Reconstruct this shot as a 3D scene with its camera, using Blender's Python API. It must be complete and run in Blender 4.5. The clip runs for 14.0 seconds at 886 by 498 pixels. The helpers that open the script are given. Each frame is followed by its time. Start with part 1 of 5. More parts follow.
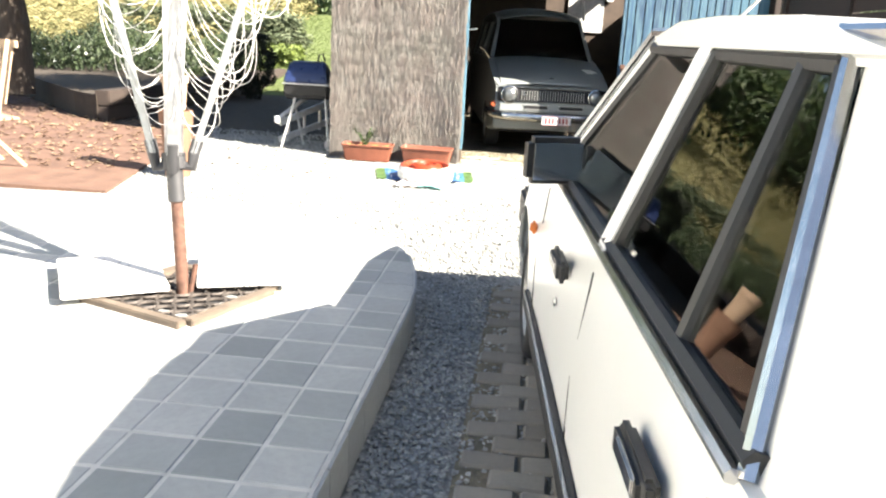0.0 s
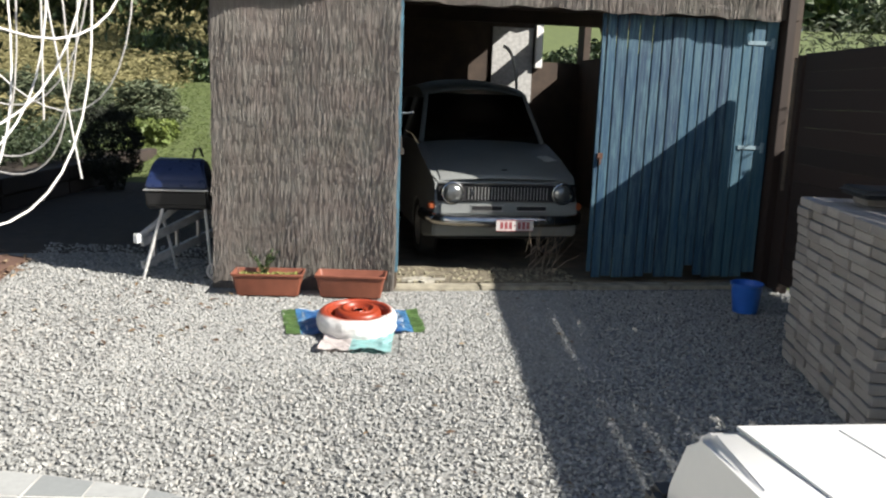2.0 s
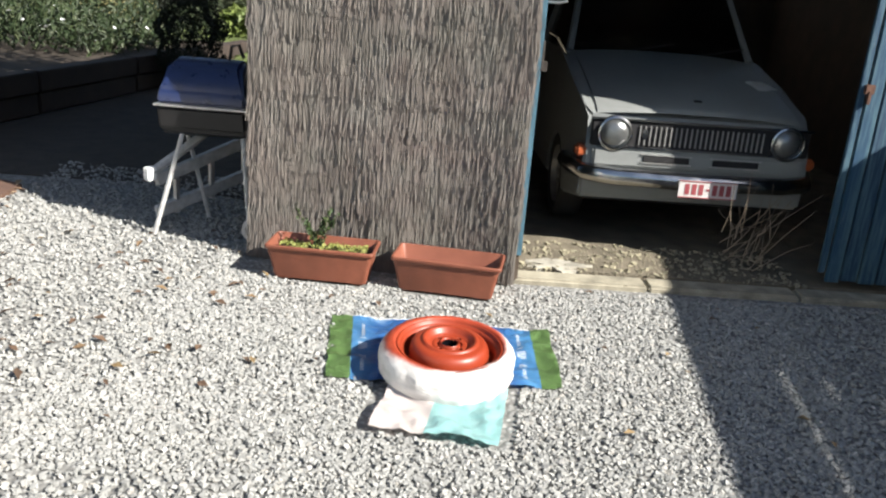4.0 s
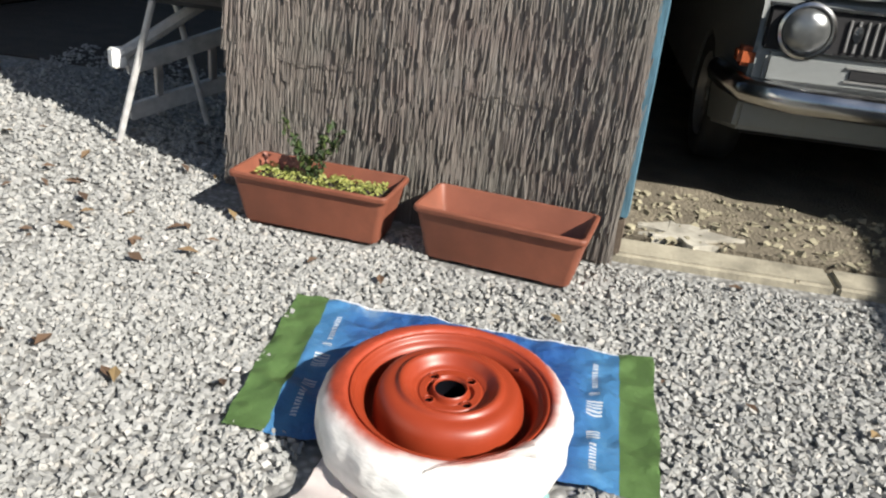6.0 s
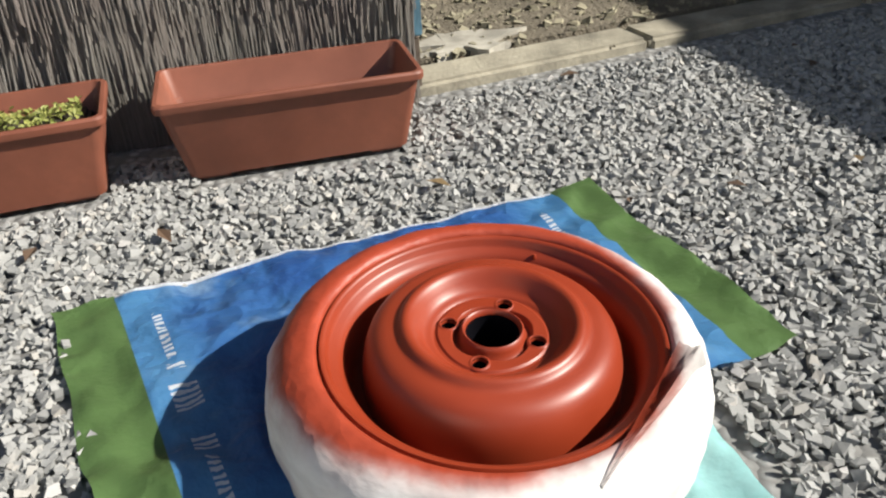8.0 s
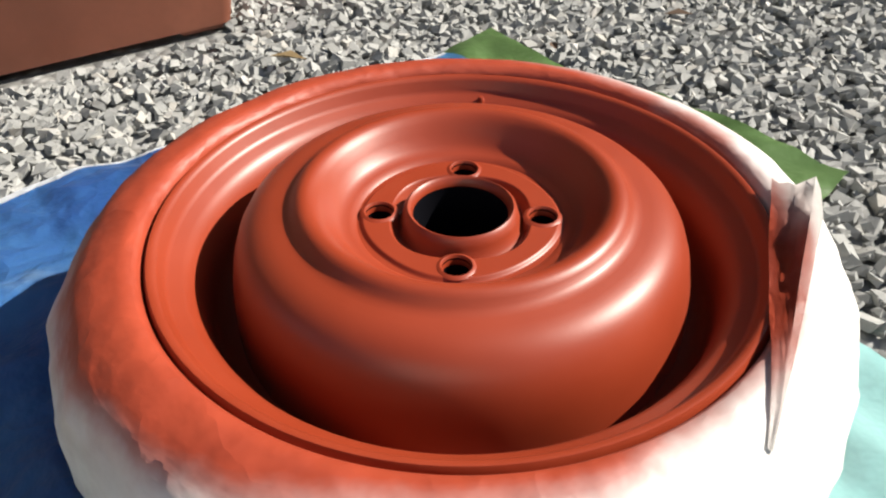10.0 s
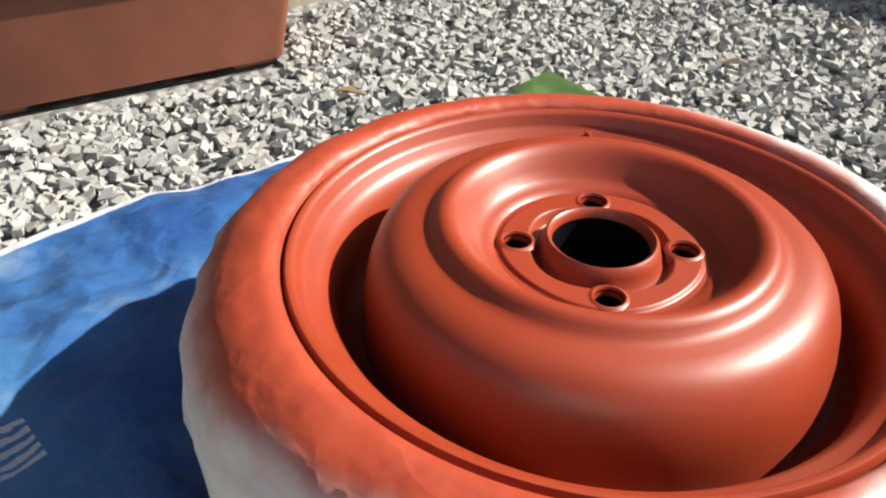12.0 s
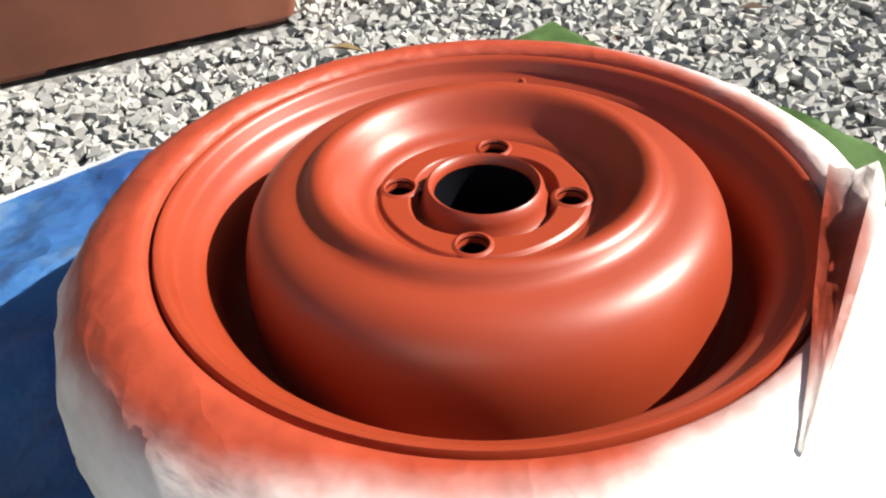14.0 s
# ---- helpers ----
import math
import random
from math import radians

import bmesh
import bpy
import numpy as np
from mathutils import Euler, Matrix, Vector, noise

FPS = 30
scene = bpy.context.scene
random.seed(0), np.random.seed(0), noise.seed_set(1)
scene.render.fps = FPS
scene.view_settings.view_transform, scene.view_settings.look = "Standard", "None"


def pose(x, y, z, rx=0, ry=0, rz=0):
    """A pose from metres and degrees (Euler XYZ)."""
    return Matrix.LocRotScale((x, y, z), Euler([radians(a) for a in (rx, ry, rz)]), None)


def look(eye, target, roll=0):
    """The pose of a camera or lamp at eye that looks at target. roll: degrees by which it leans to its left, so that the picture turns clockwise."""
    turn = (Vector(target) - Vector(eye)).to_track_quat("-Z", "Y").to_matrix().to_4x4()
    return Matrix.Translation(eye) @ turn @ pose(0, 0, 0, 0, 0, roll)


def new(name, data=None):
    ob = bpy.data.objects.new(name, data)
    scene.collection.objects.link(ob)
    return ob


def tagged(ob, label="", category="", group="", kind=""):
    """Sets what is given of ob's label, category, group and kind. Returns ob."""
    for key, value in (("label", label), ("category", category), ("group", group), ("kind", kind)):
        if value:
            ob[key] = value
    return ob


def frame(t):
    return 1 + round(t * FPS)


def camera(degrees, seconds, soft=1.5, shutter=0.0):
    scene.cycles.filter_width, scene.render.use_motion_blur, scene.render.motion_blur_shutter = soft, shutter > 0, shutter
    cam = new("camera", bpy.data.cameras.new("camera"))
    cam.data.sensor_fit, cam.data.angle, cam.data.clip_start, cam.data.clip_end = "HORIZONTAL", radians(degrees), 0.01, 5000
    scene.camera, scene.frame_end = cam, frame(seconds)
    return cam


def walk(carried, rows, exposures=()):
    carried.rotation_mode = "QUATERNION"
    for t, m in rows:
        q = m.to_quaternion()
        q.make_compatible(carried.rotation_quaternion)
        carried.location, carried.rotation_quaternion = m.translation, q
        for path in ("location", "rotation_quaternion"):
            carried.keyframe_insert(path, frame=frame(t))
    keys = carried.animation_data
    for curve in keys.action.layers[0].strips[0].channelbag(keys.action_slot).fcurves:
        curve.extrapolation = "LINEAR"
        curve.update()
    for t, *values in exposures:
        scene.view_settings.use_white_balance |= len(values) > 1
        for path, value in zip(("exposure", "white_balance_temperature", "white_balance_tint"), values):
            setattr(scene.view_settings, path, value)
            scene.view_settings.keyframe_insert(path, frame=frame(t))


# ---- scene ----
cam = camera(57.5, 14.0, 2.2)
PATH = [
    (0, (1.135, 1.866, 1.397), (0.926, 3.785, 0.877), 3.0),
    (0.5, (0.917, 2.377, 1.437), (0.735, 4.312, 0.963), 4.7),
    (1, (0.694, 2.863, 1.526), (0.688, 4.803, 1.039), 0.5),
    (1.3, (0.639, 3.215, 1.546), (0.68, 5.167, 1.111), 0.4),
    (1.5, (0.588, 3.559, 1.557), (0.509, 5.503, 1.094), -0.5),
    (2, (0.508, 4.248, 1.573), (0.564, 6.212, 1.2), 2.0),
    (2.5, (0.558, 4.965, 1.585), (0.581, 6.945, 1.302), -0.8),
    (3, (0.382, 5.598, 1.692), (0.404, 7.552, 1.27), 4.1),
    (3.5, (0.353, 6.221, 1.613), (0.278, 8.138, 1.049), 3.0),
    (3.7, (0.362, 6.375, 1.546), (0.232, 8.281, 0.954), 3.4),
    (5.8, (0.517, 8.033, 1.142), (-0.079, 9.798, 0.415), 6.4),
    (6, (0.462, 8.109, 1.092), (-0.055, 9.859, 0.274), 5.6),
    (6.5, (0.298, 8.273, 0.951), (-0.017, 9.998, -0.01), 3.7),
    (7, (0.163, 8.411, 0.857), (-0.025, 10.156, -0.102), 0.5),
    (7.5, (0.016, 8.583, 0.791), (0.12, 10.315, -0.202), -1.1),
    (8, (-0.127, 8.729, 0.738), (0.283, 10.387, -0.301), -3.6),
    (8.5, (-0.133, 8.876, 0.706), (0.482, 10.385, -0.454), -5.4),
    (9, (-0.094, 9.047, 0.594), (0.559, 10.523, -0.586), -5.5),
    (11.3, (-0.193, 9.08, 0.419), (0.704, 10.472, -0.702), -3.0),
    (11.5, (-0.203, 9.097, 0.42), (0.694, 10.502, -0.685), -2.9),
    (12, (-0.204, 9.12, 0.437), (0.629, 10.591, -0.632), -1.7),
    (12.5, (-0.187, 9.114, 0.439), (0.555, 10.615, -0.655), -2.3),
    (13, (-0.164, 9.1, 0.433), (0.495, 10.632, -0.67), -3.6),
    (13.5, (-0.119, 9.076, 0.425), (0.504, 10.637, -0.659), -5.4),
    (14, (-0.08, 9.057, 0.414), (0.515, 10.599, -0.712), -6.2),
]
EXPOSURES = [(0.0, 2.75, 6950, 10), (0.5, 2.0, 6850, 10), (1.0, 1.65, 6700, 10), (1.5, 1.28, 6580, 10), (2.0, 1.2, 6550, 10), (2.5, 1.15, 6500, 10), (3.0, 1.3, 6500, 10),
             (3.7, 1.4, 6520, 10), (6.0, 1.0, 6550, 10), (7.0, 0.82, 6550, 10), (9.0, 0.86, 6650, 10), (11.3, 1.2, 6800, 10), (12.5, 1.25, 6800, 10), (14.0, 1.35, 6700, 10)]
walk(cam, [(t, look(eye, target, roll)) for t, eye, target, roll in PATH], EXPOSURES)

# ---- light ----
SUN_TO = Vector((1.25, -0.5, 1.0)).normalized()
world = bpy.data.worlds.new("sky")
scene.world = world
world.use_nodes = True
wn = world.node_tree.nodes
sky = wn.new("ShaderNodeTexSky")
sky.sky_type, sky.sun_disc = "NISHITA", False
sky.sun_elevation = math.asin(SUN_TO.z)
sky.sun_rotation = math.atan2(SUN_TO.x, SUN_TO.y)
world.node_tree.links.new(sky.outputs[0], wn["Background"].inputs[0])
wn["Background"].inputs[1].default_value = 0.05
sun = new("sun", bpy.data.lights.new("sun", "SUN"))
sun.data.energy, sun.data.angle, sun.data.color = 4.9, radians(0.6), (1.0, 0.95, 0.87)
sun.matrix_world = look(SUN_TO * 30, (0, 0, 0))

# ---- materials ----


class Nodes:
    """A small wrapper round a node material."""

    def __init__(self, name, rough=0.6, metal=0.0, spec=0.5):
        self.mat = bpy.data.materials.new(name)
        self.mat.use_nodes = True
        self.tree = self.mat.node_tree
        self.bsdf = self.tree.nodes["Principled BSDF"]
        self.bsdf.inputs["Roughness"].default_value = rough
        self.bsdf.inputs["Metallic"].default_value = metal
        self.bsdf.inputs["Specular IOR Level"].default_value = spec
        self.coord = self.tree.nodes.new("ShaderNodeTexCoord").outputs["Object"]

    def node(self, kind, **values):
        n = self.tree.nodes.new(kind)
        for k, v in values.items():
            n.inputs[k].default_value = v
        return n

    def link(self, a, b):
        self.tree.links.new(a, b)

    def noise(self, scale, detail=4.0, rough=0.55, coord=None):
        n = self.node("ShaderNodeTexNoise", Scale=scale, Detail=detail, Roughness=rough)
        self.link(coord or self.coord, n.inputs["Vector"])
        return n.outputs["Fac"]

    def ramp(self, fac, stops):
        n = self.tree.nodes.new("ShaderNodeValToRGB")
        e = n.color_ramp.elements
        while len(e) < len(stops):
            e.new(0.5)
        for el, (p, c) in zip(e, stops):
            el.position, el.color = p, (*c, 1)
        self.link(fac, n.inputs[0])
        return n.outputs[0]

    def mix(self, fac, a, b, kind="MIX"):
        n = self.tree.nodes.new("ShaderNodeMix")
        n.data_type, n.blend_type = "RGBA", kind
        for sock, v in ((n.inputs[0], fac), (n.inputs[6], a), (n.inputs[7], b)):
            if isinstance(v, bpy.types.NodeSocket):
                self.link(v, sock)
            elif sock is n.inputs[0]:
                sock.default_value = v
            else:
                sock.default_value = (*v, 1)
        return n.outputs[2]

    def math(self, op, a, b=0.0):
        n = self.tree.nodes.new("ShaderNodeMath")
        n.operation = op
        for sock, v in zip(n.inputs, (a, b)):
            if isinstance(v, bpy.types.NodeSocket):
                self.link(v, sock)
            else:
                sock.default_value = v
        return n.outputs[0]

    def stretched(self, sx, sy, sz):
        n = self.tree.nodes.new("ShaderNodeMapping")
        n.inputs["Scale"].default_value = (sx, sy, sz)
        self.link(self.coord, n.inputs[0])
        return n.outputs[0]

    def colour(self, sock):
        self.link(sock, self.bsdf.inputs["Base Color"])

    def bump(self, height, strength=0.3, distance=0.01):
        n = self.node("ShaderNodeBump", Strength=strength, Distance=distance)
        self.link(height, n.inputs["Height"])
        self.link(n.outputs[0], self.bsdf.inputs["Normal"])

    def island(self):
        return self.tree.nodes.new("ShaderNodeNewGeometry").outputs["Random Per Island"]

    def each(self):
        return self.tree.nodes.new("ShaderNodeObjectInfo").outputs["Random"]


def simple(name, colour, rough=0.6, metal=0.0, vary=0.25, scale=9.0, fine=120.0, bump=0.15, depth=0.003, spec=0.5, stretch=None):
    """A surface of one colour with stains, grain and fine relief."""
    m = Nodes(name, rough, metal, spec)
    c = m.stretched(*stretch) if stretch else m.coord
    big, small = m.noise(scale, 5, coord=c), m.noise(fine, 3, coord=c)
    dark = tuple(v * (1 - vary) for v in colour)
    light = tuple(min(1, v * (1 + vary * 0.7)) for v in colour)
    col = m.ramp(big, [(0.3, dark), (0.7, light)])
    m.colour(m.mix(m.math("MULTIPLY", small, 0.5), col, dark))
    r = m.math("MULTIPLY_ADD", big, 0.25)
    r.node.inputs[2].default_value = max(0.02, rough - 0.12)
    m.link(r, m.bsdf.inputs["Roughness"])
    if bump:
        m.bump(small, bump, depth)
    return m.mat


def pieces_mat(name, stops, rough=0.8, by_object=False, fine=150.0, bump=0.3, depth=0.002, stretch=None, stain=0.35):
    """Pieces that differ from one another in colour."""
    m = Nodes(name, rough)
    c = m.stretched(*stretch) if stretch else m.coord
    col = m.ramp(m.each() if by_object else m.island(), stops)
    n = m.noise(fine, 4, coord=c)
    big = m.noise(fine / 14, 4, coord=c)
    col = m.mix(m.math("MULTIPLY", big, stain), col, tuple(v * 0.45 for v in stops[0][1]))
    m.colour(m.mix(m.math("MULTIPLY", n, 0.45), col, tuple(v * 0.6 for v in stops[0][1])))
    m.bump(n, bump, depth)
    return m.mat


M = {}
M["gravel"] = pieces_mat("gravel_stone", [(0.0, (0.26, 0.265, 0.255)), (0.5, (0.34, 0.345, 0.335)), (0.85, (0.41, 0.415, 0.4)), (0.95, (0.43, 0.41, 0.37)), (1.0, (0.55, 0.54, 0.525))], 0.85, fine=260, bump=0.4, stain=0.2)
M["tile"] = pieces_mat("slate_tile", [(0.0, (0.24, 0.255, 0.255)), (0.3, (0.33, 0.345, 0.34)), (0.6, (0.38, 0.39, 0.38)), (1.0, (0.46, 0.465, 0.45))], 0.7, True, fine=45, depth=0.003)
M["joint"] = simple("mortar", (0.48, 0.47, 0.445), 0.9, vary=0.2, scale=12, bump=0.4)
M["kerb"] = simple("concrete", (0.33, 0.305, 0.235), 0.9, vary=0.5, scale=9, fine=90, bump=0.5, depth=0.006)
M["terrazzo"] = None
M["rust"] = simple("rusty_iron", (0.13, 0.065, 0.045), 0.8, 0.2, vary=0.5, scale=25, bump=0.5)
M["iron"] = simple("cast_iron", (0.1, 0.085, 0.075), 0.65, 0.5, vary=0.4, scale=30, bump=0.5)
M["alu"] = simple("aluminium", (0.55, 0.55, 0.56), 0.38, 0.85, vary=0.2, scale=20, bump=0.05)
M["greyplastic"] = simple("grey_plastic", (0.045, 0.045, 0.048), 0.55, vary=0.2)
M["cord"] = simple("white_cord", (0.64, 0.62, 0.6), 0.6, vary=0.15)
M["wood_old"] = simple("weathered_wood", (0.13, 0.1, 0.075), 0.8, vary=0.4, scale=10, stretch=(1, 1, 6), bump=0.4)
M["wood_fence"] = pieces_mat("stained_fence_wood", [(0.0, (0.02, 0.012, 0.009)), (1.0, (0.036, 0.02, 0.015))], 0.75, True, fine=60, stretch=(1, 0.1, 3))
M["wood_dark"] = simple("dark_timber", (0.07, 0.05, 0.038), 0.85, vary=0.4, scale=5, bump=0.4)
M["teak"] = simple("teak", (0.42, 0.3, 0.2), 0.65, vary=0.25, scale=12, bump=0.2)
M["plaster"] = simple("plaster", (0.42, 0.4, 0.34), 0.9, vary=0.45, scale=14, bump=0.4)
M["earth"] = simple("earth_floor", (0.19, 0.165, 0.12), 0.95, vary=0.45, scale=5, fine=70, bump=0.8, depth=0.02)
M["bark_mulch"] = simple("red_brown_paving", (0.13, 0.072, 0.05), 0.9, vary=0.35, scale=5, fine=60, bump=0.5, depth=0.01)
M["blackplastic"] = simple("black_plastic", (0.018, 0.018, 0.019), 0.5, vary=0.25, bump=0.1)
M["rubber"] = simple("rubber", (0.022, 0.022, 0.023), 0.8, vary=0.3, bump=0.3)
M["chrome"] = simple("chrome", (0.5, 0.5, 0.5), 0.2, 1.0, vary=0.3, bump=0.03)
# near-black, standing in for the shade down the wheel's holes
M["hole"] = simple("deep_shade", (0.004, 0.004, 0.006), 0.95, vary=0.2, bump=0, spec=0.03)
M["dark"] = simple("dark_interior", (0.014, 0.014, 0.016), 0.9, vary=0.3)
M["orange"] = simple("orange_lens", (0.6, 0.16, 0.03), 0.25, vary=0.15)
M["redlens"] = simple("amber_lamp", (0.4, 0.1, 0.04), 0.25, vary=0.2)
M["plate"] = simple("plate_white", (0.55, 0.53, 0.52), 0.4, vary=0.08)
M["platered"] = simple("plate_red", (0.3, 0.07, 0.08), 0.45, vary=0.1)
M["steelrim"] = simple("silver_paint", (0.42, 0.42, 0.41), 0.4, 0.6, vary=0.25, scale=18)
M["seat"] = simple("seat_cloth", (0.05, 0.055, 0.065), 0.95, vary=0.3)
M["enamel"] = simple("blue_enamel", (0.013, 0.024, 0.08), 0.3, vary=0.25, scale=14)
M["bucket"] = simple("blue_plastic", (0.02, 0.12, 0.5), 0.4, vary=0.15)
M["leafdry"] = pieces_mat("dry_leaf", [(0.0, (0.08, 0.05, 0.032)), (0.6, (0.14, 0.085, 0.05)), (1.0, (0.28, 0.2, 0.09))], 0.8)
M["leafpale"] = pieces_mat("pale_dry_leaf", [(0.0, (0.14, 0.085, 0.055)), (0.6, (0.27, 0.18, 0.11)), (1.0, (0.42, 0.32, 0.2))], 0.8)
M["leaf"] = pieces_mat("leaf_green", [(0.0, (0.025, 0.05, 0.015)), (0.6, (0.05, 0.085, 0.025)), (1.0, (0.1, 0.13, 0.035))], 0.55)
M["leaflight"] = pieces_mat("leaf_light", [(0.0, (0.09, 0.13, 0.03)), (1.0, (0.2, 0.25, 0.06))], 0.6)
M["leafdark"] = pieces_mat("leaf_dark", [(0.0, (0.008, 0.012, 0.006)), (1.0, (0.02, 0.028, 0.014))], 0.8)
M["lavender"] = pieces_mat("grey_green_leaf", [(0.0, (0.08, 0.11, 0.06)), (1.0, (0.17, 0.19, 0.11))], 0.7)
# darker than leaf_green: the tree's shade is put into this colour
M["border"] = pieces_mat("border_leaf_shade", [(0.0, (0.015, 0.03, 0.01)), (0.6, (0.035, 0.06, 0.02)), (1.0, (0.08, 0.1, 0.045))], 0.6)
M["corn"] = pieces_mat("ripe_crop", [(0.0, (0.22, 0.2, 0.085)), (1.0, (0.37, 0.33, 0.165))], 0.8)
M["lawn"] = pieces_mat("lawn_blade", [(0.0, (0.07, 0.11, 0.025)), (1.0, (0.14, 0.18, 0.045))], 0.7)
M["lawnground"] = simple("lawn_ground", (0.1, 0.13, 0.04), 0.95, vary=0.35, scale=3)
M["bark"] = simple("bark", (0.09, 0.07, 0.055), 0.95, vary=0.45, scale=8, stretch=(3, 3, 0.7), bump=0.8, depth=0.02)
M["succulent"] = pieces_mat("moss_succulent", [(0.0, (0.17, 0.2, 0.04)), (1.0, (0.36, 0.36, 0.1))], 0.6)
M["clay"] = simple("clay_pot", (0.2, 0.105, 0.065), 0.75, vary=0.25, scale=14)
M["claypale"] = simple("pale_terracotta", (0.46, 0.32, 0.22), 0.8, vary=0.25, scale=14)
M["soil"] = simple("soil", (0.05, 0.038, 0.028), 0.95, vary=0.4, bump=0.8)
M["planter"] = simple("planter_plastic", (0.21, 0.07, 0.041), 0.5, vary=0.25, scale=8, fine=60, bump=0.08)
M["whitebag"] = simple("thin_white_plastic", (0.78, 0.72, 0.7), 0.35, vary=0.1, scale=14, fine=30, bump=0.4, depth=0.008)
M["teal"] = simple("teal_plastic", (0.4, 0.68, 0.68), 0.35, vary=0.25, scale=14, fine=30, bump=0.4, depth=0.008)
M["bagwhite"] = simple("print_white", (0.8, 0.82, 0.85), 0.45, vary=0.05)
M["clothwhite"] = simple("white_rag", (0.85, 0.85, 0.83), 0.8, vary=0.06)
M["paver"] = pieces_mat("concrete_paver", [(0.0, (0.3, 0.275, 0.255)), (1.0, (0.46, 0.43, 0.4))], 0.9, True, fine=60)
M["sleeper"] = simple("tarred_sleeper", (0.045, 0.032, 0.026), 0.85, vary=0.4, scale=6, bump=0.5)
cane = Nodes("heather_stems", 0.85)
tone = cane.ramp(cane.island(), [(0.0, (0.15, 0.137, 0.122)), (0.5, (0.26, 0.24, 0.216)), (1.0, (0.38, 0.355, 0.32))])
tone = cane.mix(cane.ramp(cane.noise(5.5, 5), [(0.35, (0, 0, 0)), (0.65, (0.6, 0.6, 0.6))]), tone, (0.225, 0.172, 0.155))
tone = cane.mix(cane.ramp(cane.noise(2.2, 3), [(0.45, (0, 0, 0)), (0.7, (0.4, 0.4, 0.4))]), tone, (0.15, 0.155, 0.125))
cane.colour(cane.mix(cane.math("MULTIPLY", cane.noise(110, 3, 0.6, cane.stretched(1, 1, 0.15)), 0.5), tone, (0.085, 0.074, 0.066)))
M["cane"] = cane.mat
M["canebase"] = simple("cane_backing", (0.15, 0.125, 0.105), 0.9, vary=0.4, scale=10, stretch=(6, 6, 0.3))
M["wire"] = simple("binding_wire", (0.2, 0.19, 0.18), 0.5, 0.7)
M["corrugated"] = simple("grey_roof_sheet", (0.2, 0.2, 0.2), 0.7, vary=0.3, scale=3)
M["palemetal"] = simple("pale_painted_metal", (0.5, 0.5, 0.49), 0.5, vary=0.3, scale=20)
M["paleblue"] = simple("faded_blue_iron", (0.2, 0.29, 0.34), 0.6, vary=0.35, scale=30)
M["paleedge"] = simple("worn_pale_blue_paint", (0.09, 0.2, 0.27), 0.65, vary=0.55, scale=9, fine=70, stretch=(3, 3, 0.7), bump=0.4)
M["twig"] = simple("dry_twig", (0.25, 0.2, 0.15), 0.9, vary=0.3)


def blue_paint():
    m = Nodes("worn_blue_paint", 0.65)
    long = m.stretched(9, 9, 0.55)
    wear, fine = m.noise(6.0, 6, 0.65, long), m.noise(60, 4, 0.6, long)
    base = m.ramp(m.each(), [(0.0, (0.006, 0.03, 0.07)), (0.5, (0.012, 0.055, 0.11)), (1.0, (0.03, 0.1, 0.15))])
    faded = m.mix(m.ramp(wear, [(0.42, (0, 0, 0)), (0.66, (0.9, 0.9, 0.9))]), base, (0.075, 0.15, 0.185))
    bare = m.ramp(m.noise(14, 6, 0.7, long), [(0.6, (0, 0, 0)), (0.7, (0.7, 0.7, 0.7))])
    faded = m.mix(bare, faded, (0.16, 0.2, 0.2))
    m.colour(m.mix(m.ramp(fine, [(0.52, (0, 0, 0)), (0.72, (0.8, 0.8, 0.8))]), faded, (0.008, 0.035, 0.065)))
    m.bump(fine, 0.35, 0.003)
    return m.mat


def car_paint(name, colour, rough, dirt):
    m = Nodes(name, rough)
    big, fine = m.noise(2.2, 5), m.noise(40, 4)
    col = m.mix(m.ramp(big, [(0.4, (0, 0, 0)), (0.75, (dirt, dirt, dirt))]), colour, tuple(v * 0.72 for v in colour))
    m.colour(m.mix(m.math("MULTIPLY", fine, dirt * 0.6), col, tuple(v * 0.6 for v in colour)))
    m.bsdf.inputs["Coat Weight"].default_value = 0.35
    m.bsdf.inputs["Coat Roughness"].default_value = rough * 0.5
    return m.mat


def glass(name, tint, rough=0.02):
    """Thin panes: mostly clear, with a mirror reflection that grows at grazing angles."""
    m = Nodes(name)
    t = m.tree
    clear, gloss = t.nodes.new("ShaderNodeBsdfTransparent"), t.nodes.new("ShaderNodeBsdfGlossy")
    clear.inputs[0].default_value = (*tint, 1)
    gloss.inputs["Roughness"].default_value = rough
    mixer, fr = t.nodes.new("ShaderNodeMixShader"), t.nodes.new("ShaderNodeFresnel")
    fr.inputs[0].default_value = 1.6
    m.link(fr.outputs[0], mixer.inputs[0])
    m.link(clear.outputs[0], mixer.inputs[1])
    m.link(gloss.outputs[0], mixer.inputs[2])
    m.link(mixer.outputs[0], t.nodes["Material Output"].inputs[0])
    return m.mat


def terrazzo():
    m = Nodes("white_terrazzo", 0.5)
    v = m.node("ShaderNodeTexVoronoi", Scale=55.0)
    m.link(m.coord, v.inputs["Vector"])
    chip = m.ramp(v.outputs["Color"], [(0.0, (0.05, 0.05, 0.055)), (0.3, (0.2, 0.19, 0.19)), (0.42, (0.54, 0.53, 0.51)), (1.0, (0.56, 0.55, 0.53))])
    mask = m.ramp(v.outputs["Distance"], [(0.35, (1, 1, 1)), (0.5, (0, 0, 0))])
    m.colour(m.mix(mask, (0.56, 0.55, 0.53), chip))
    return m.mat


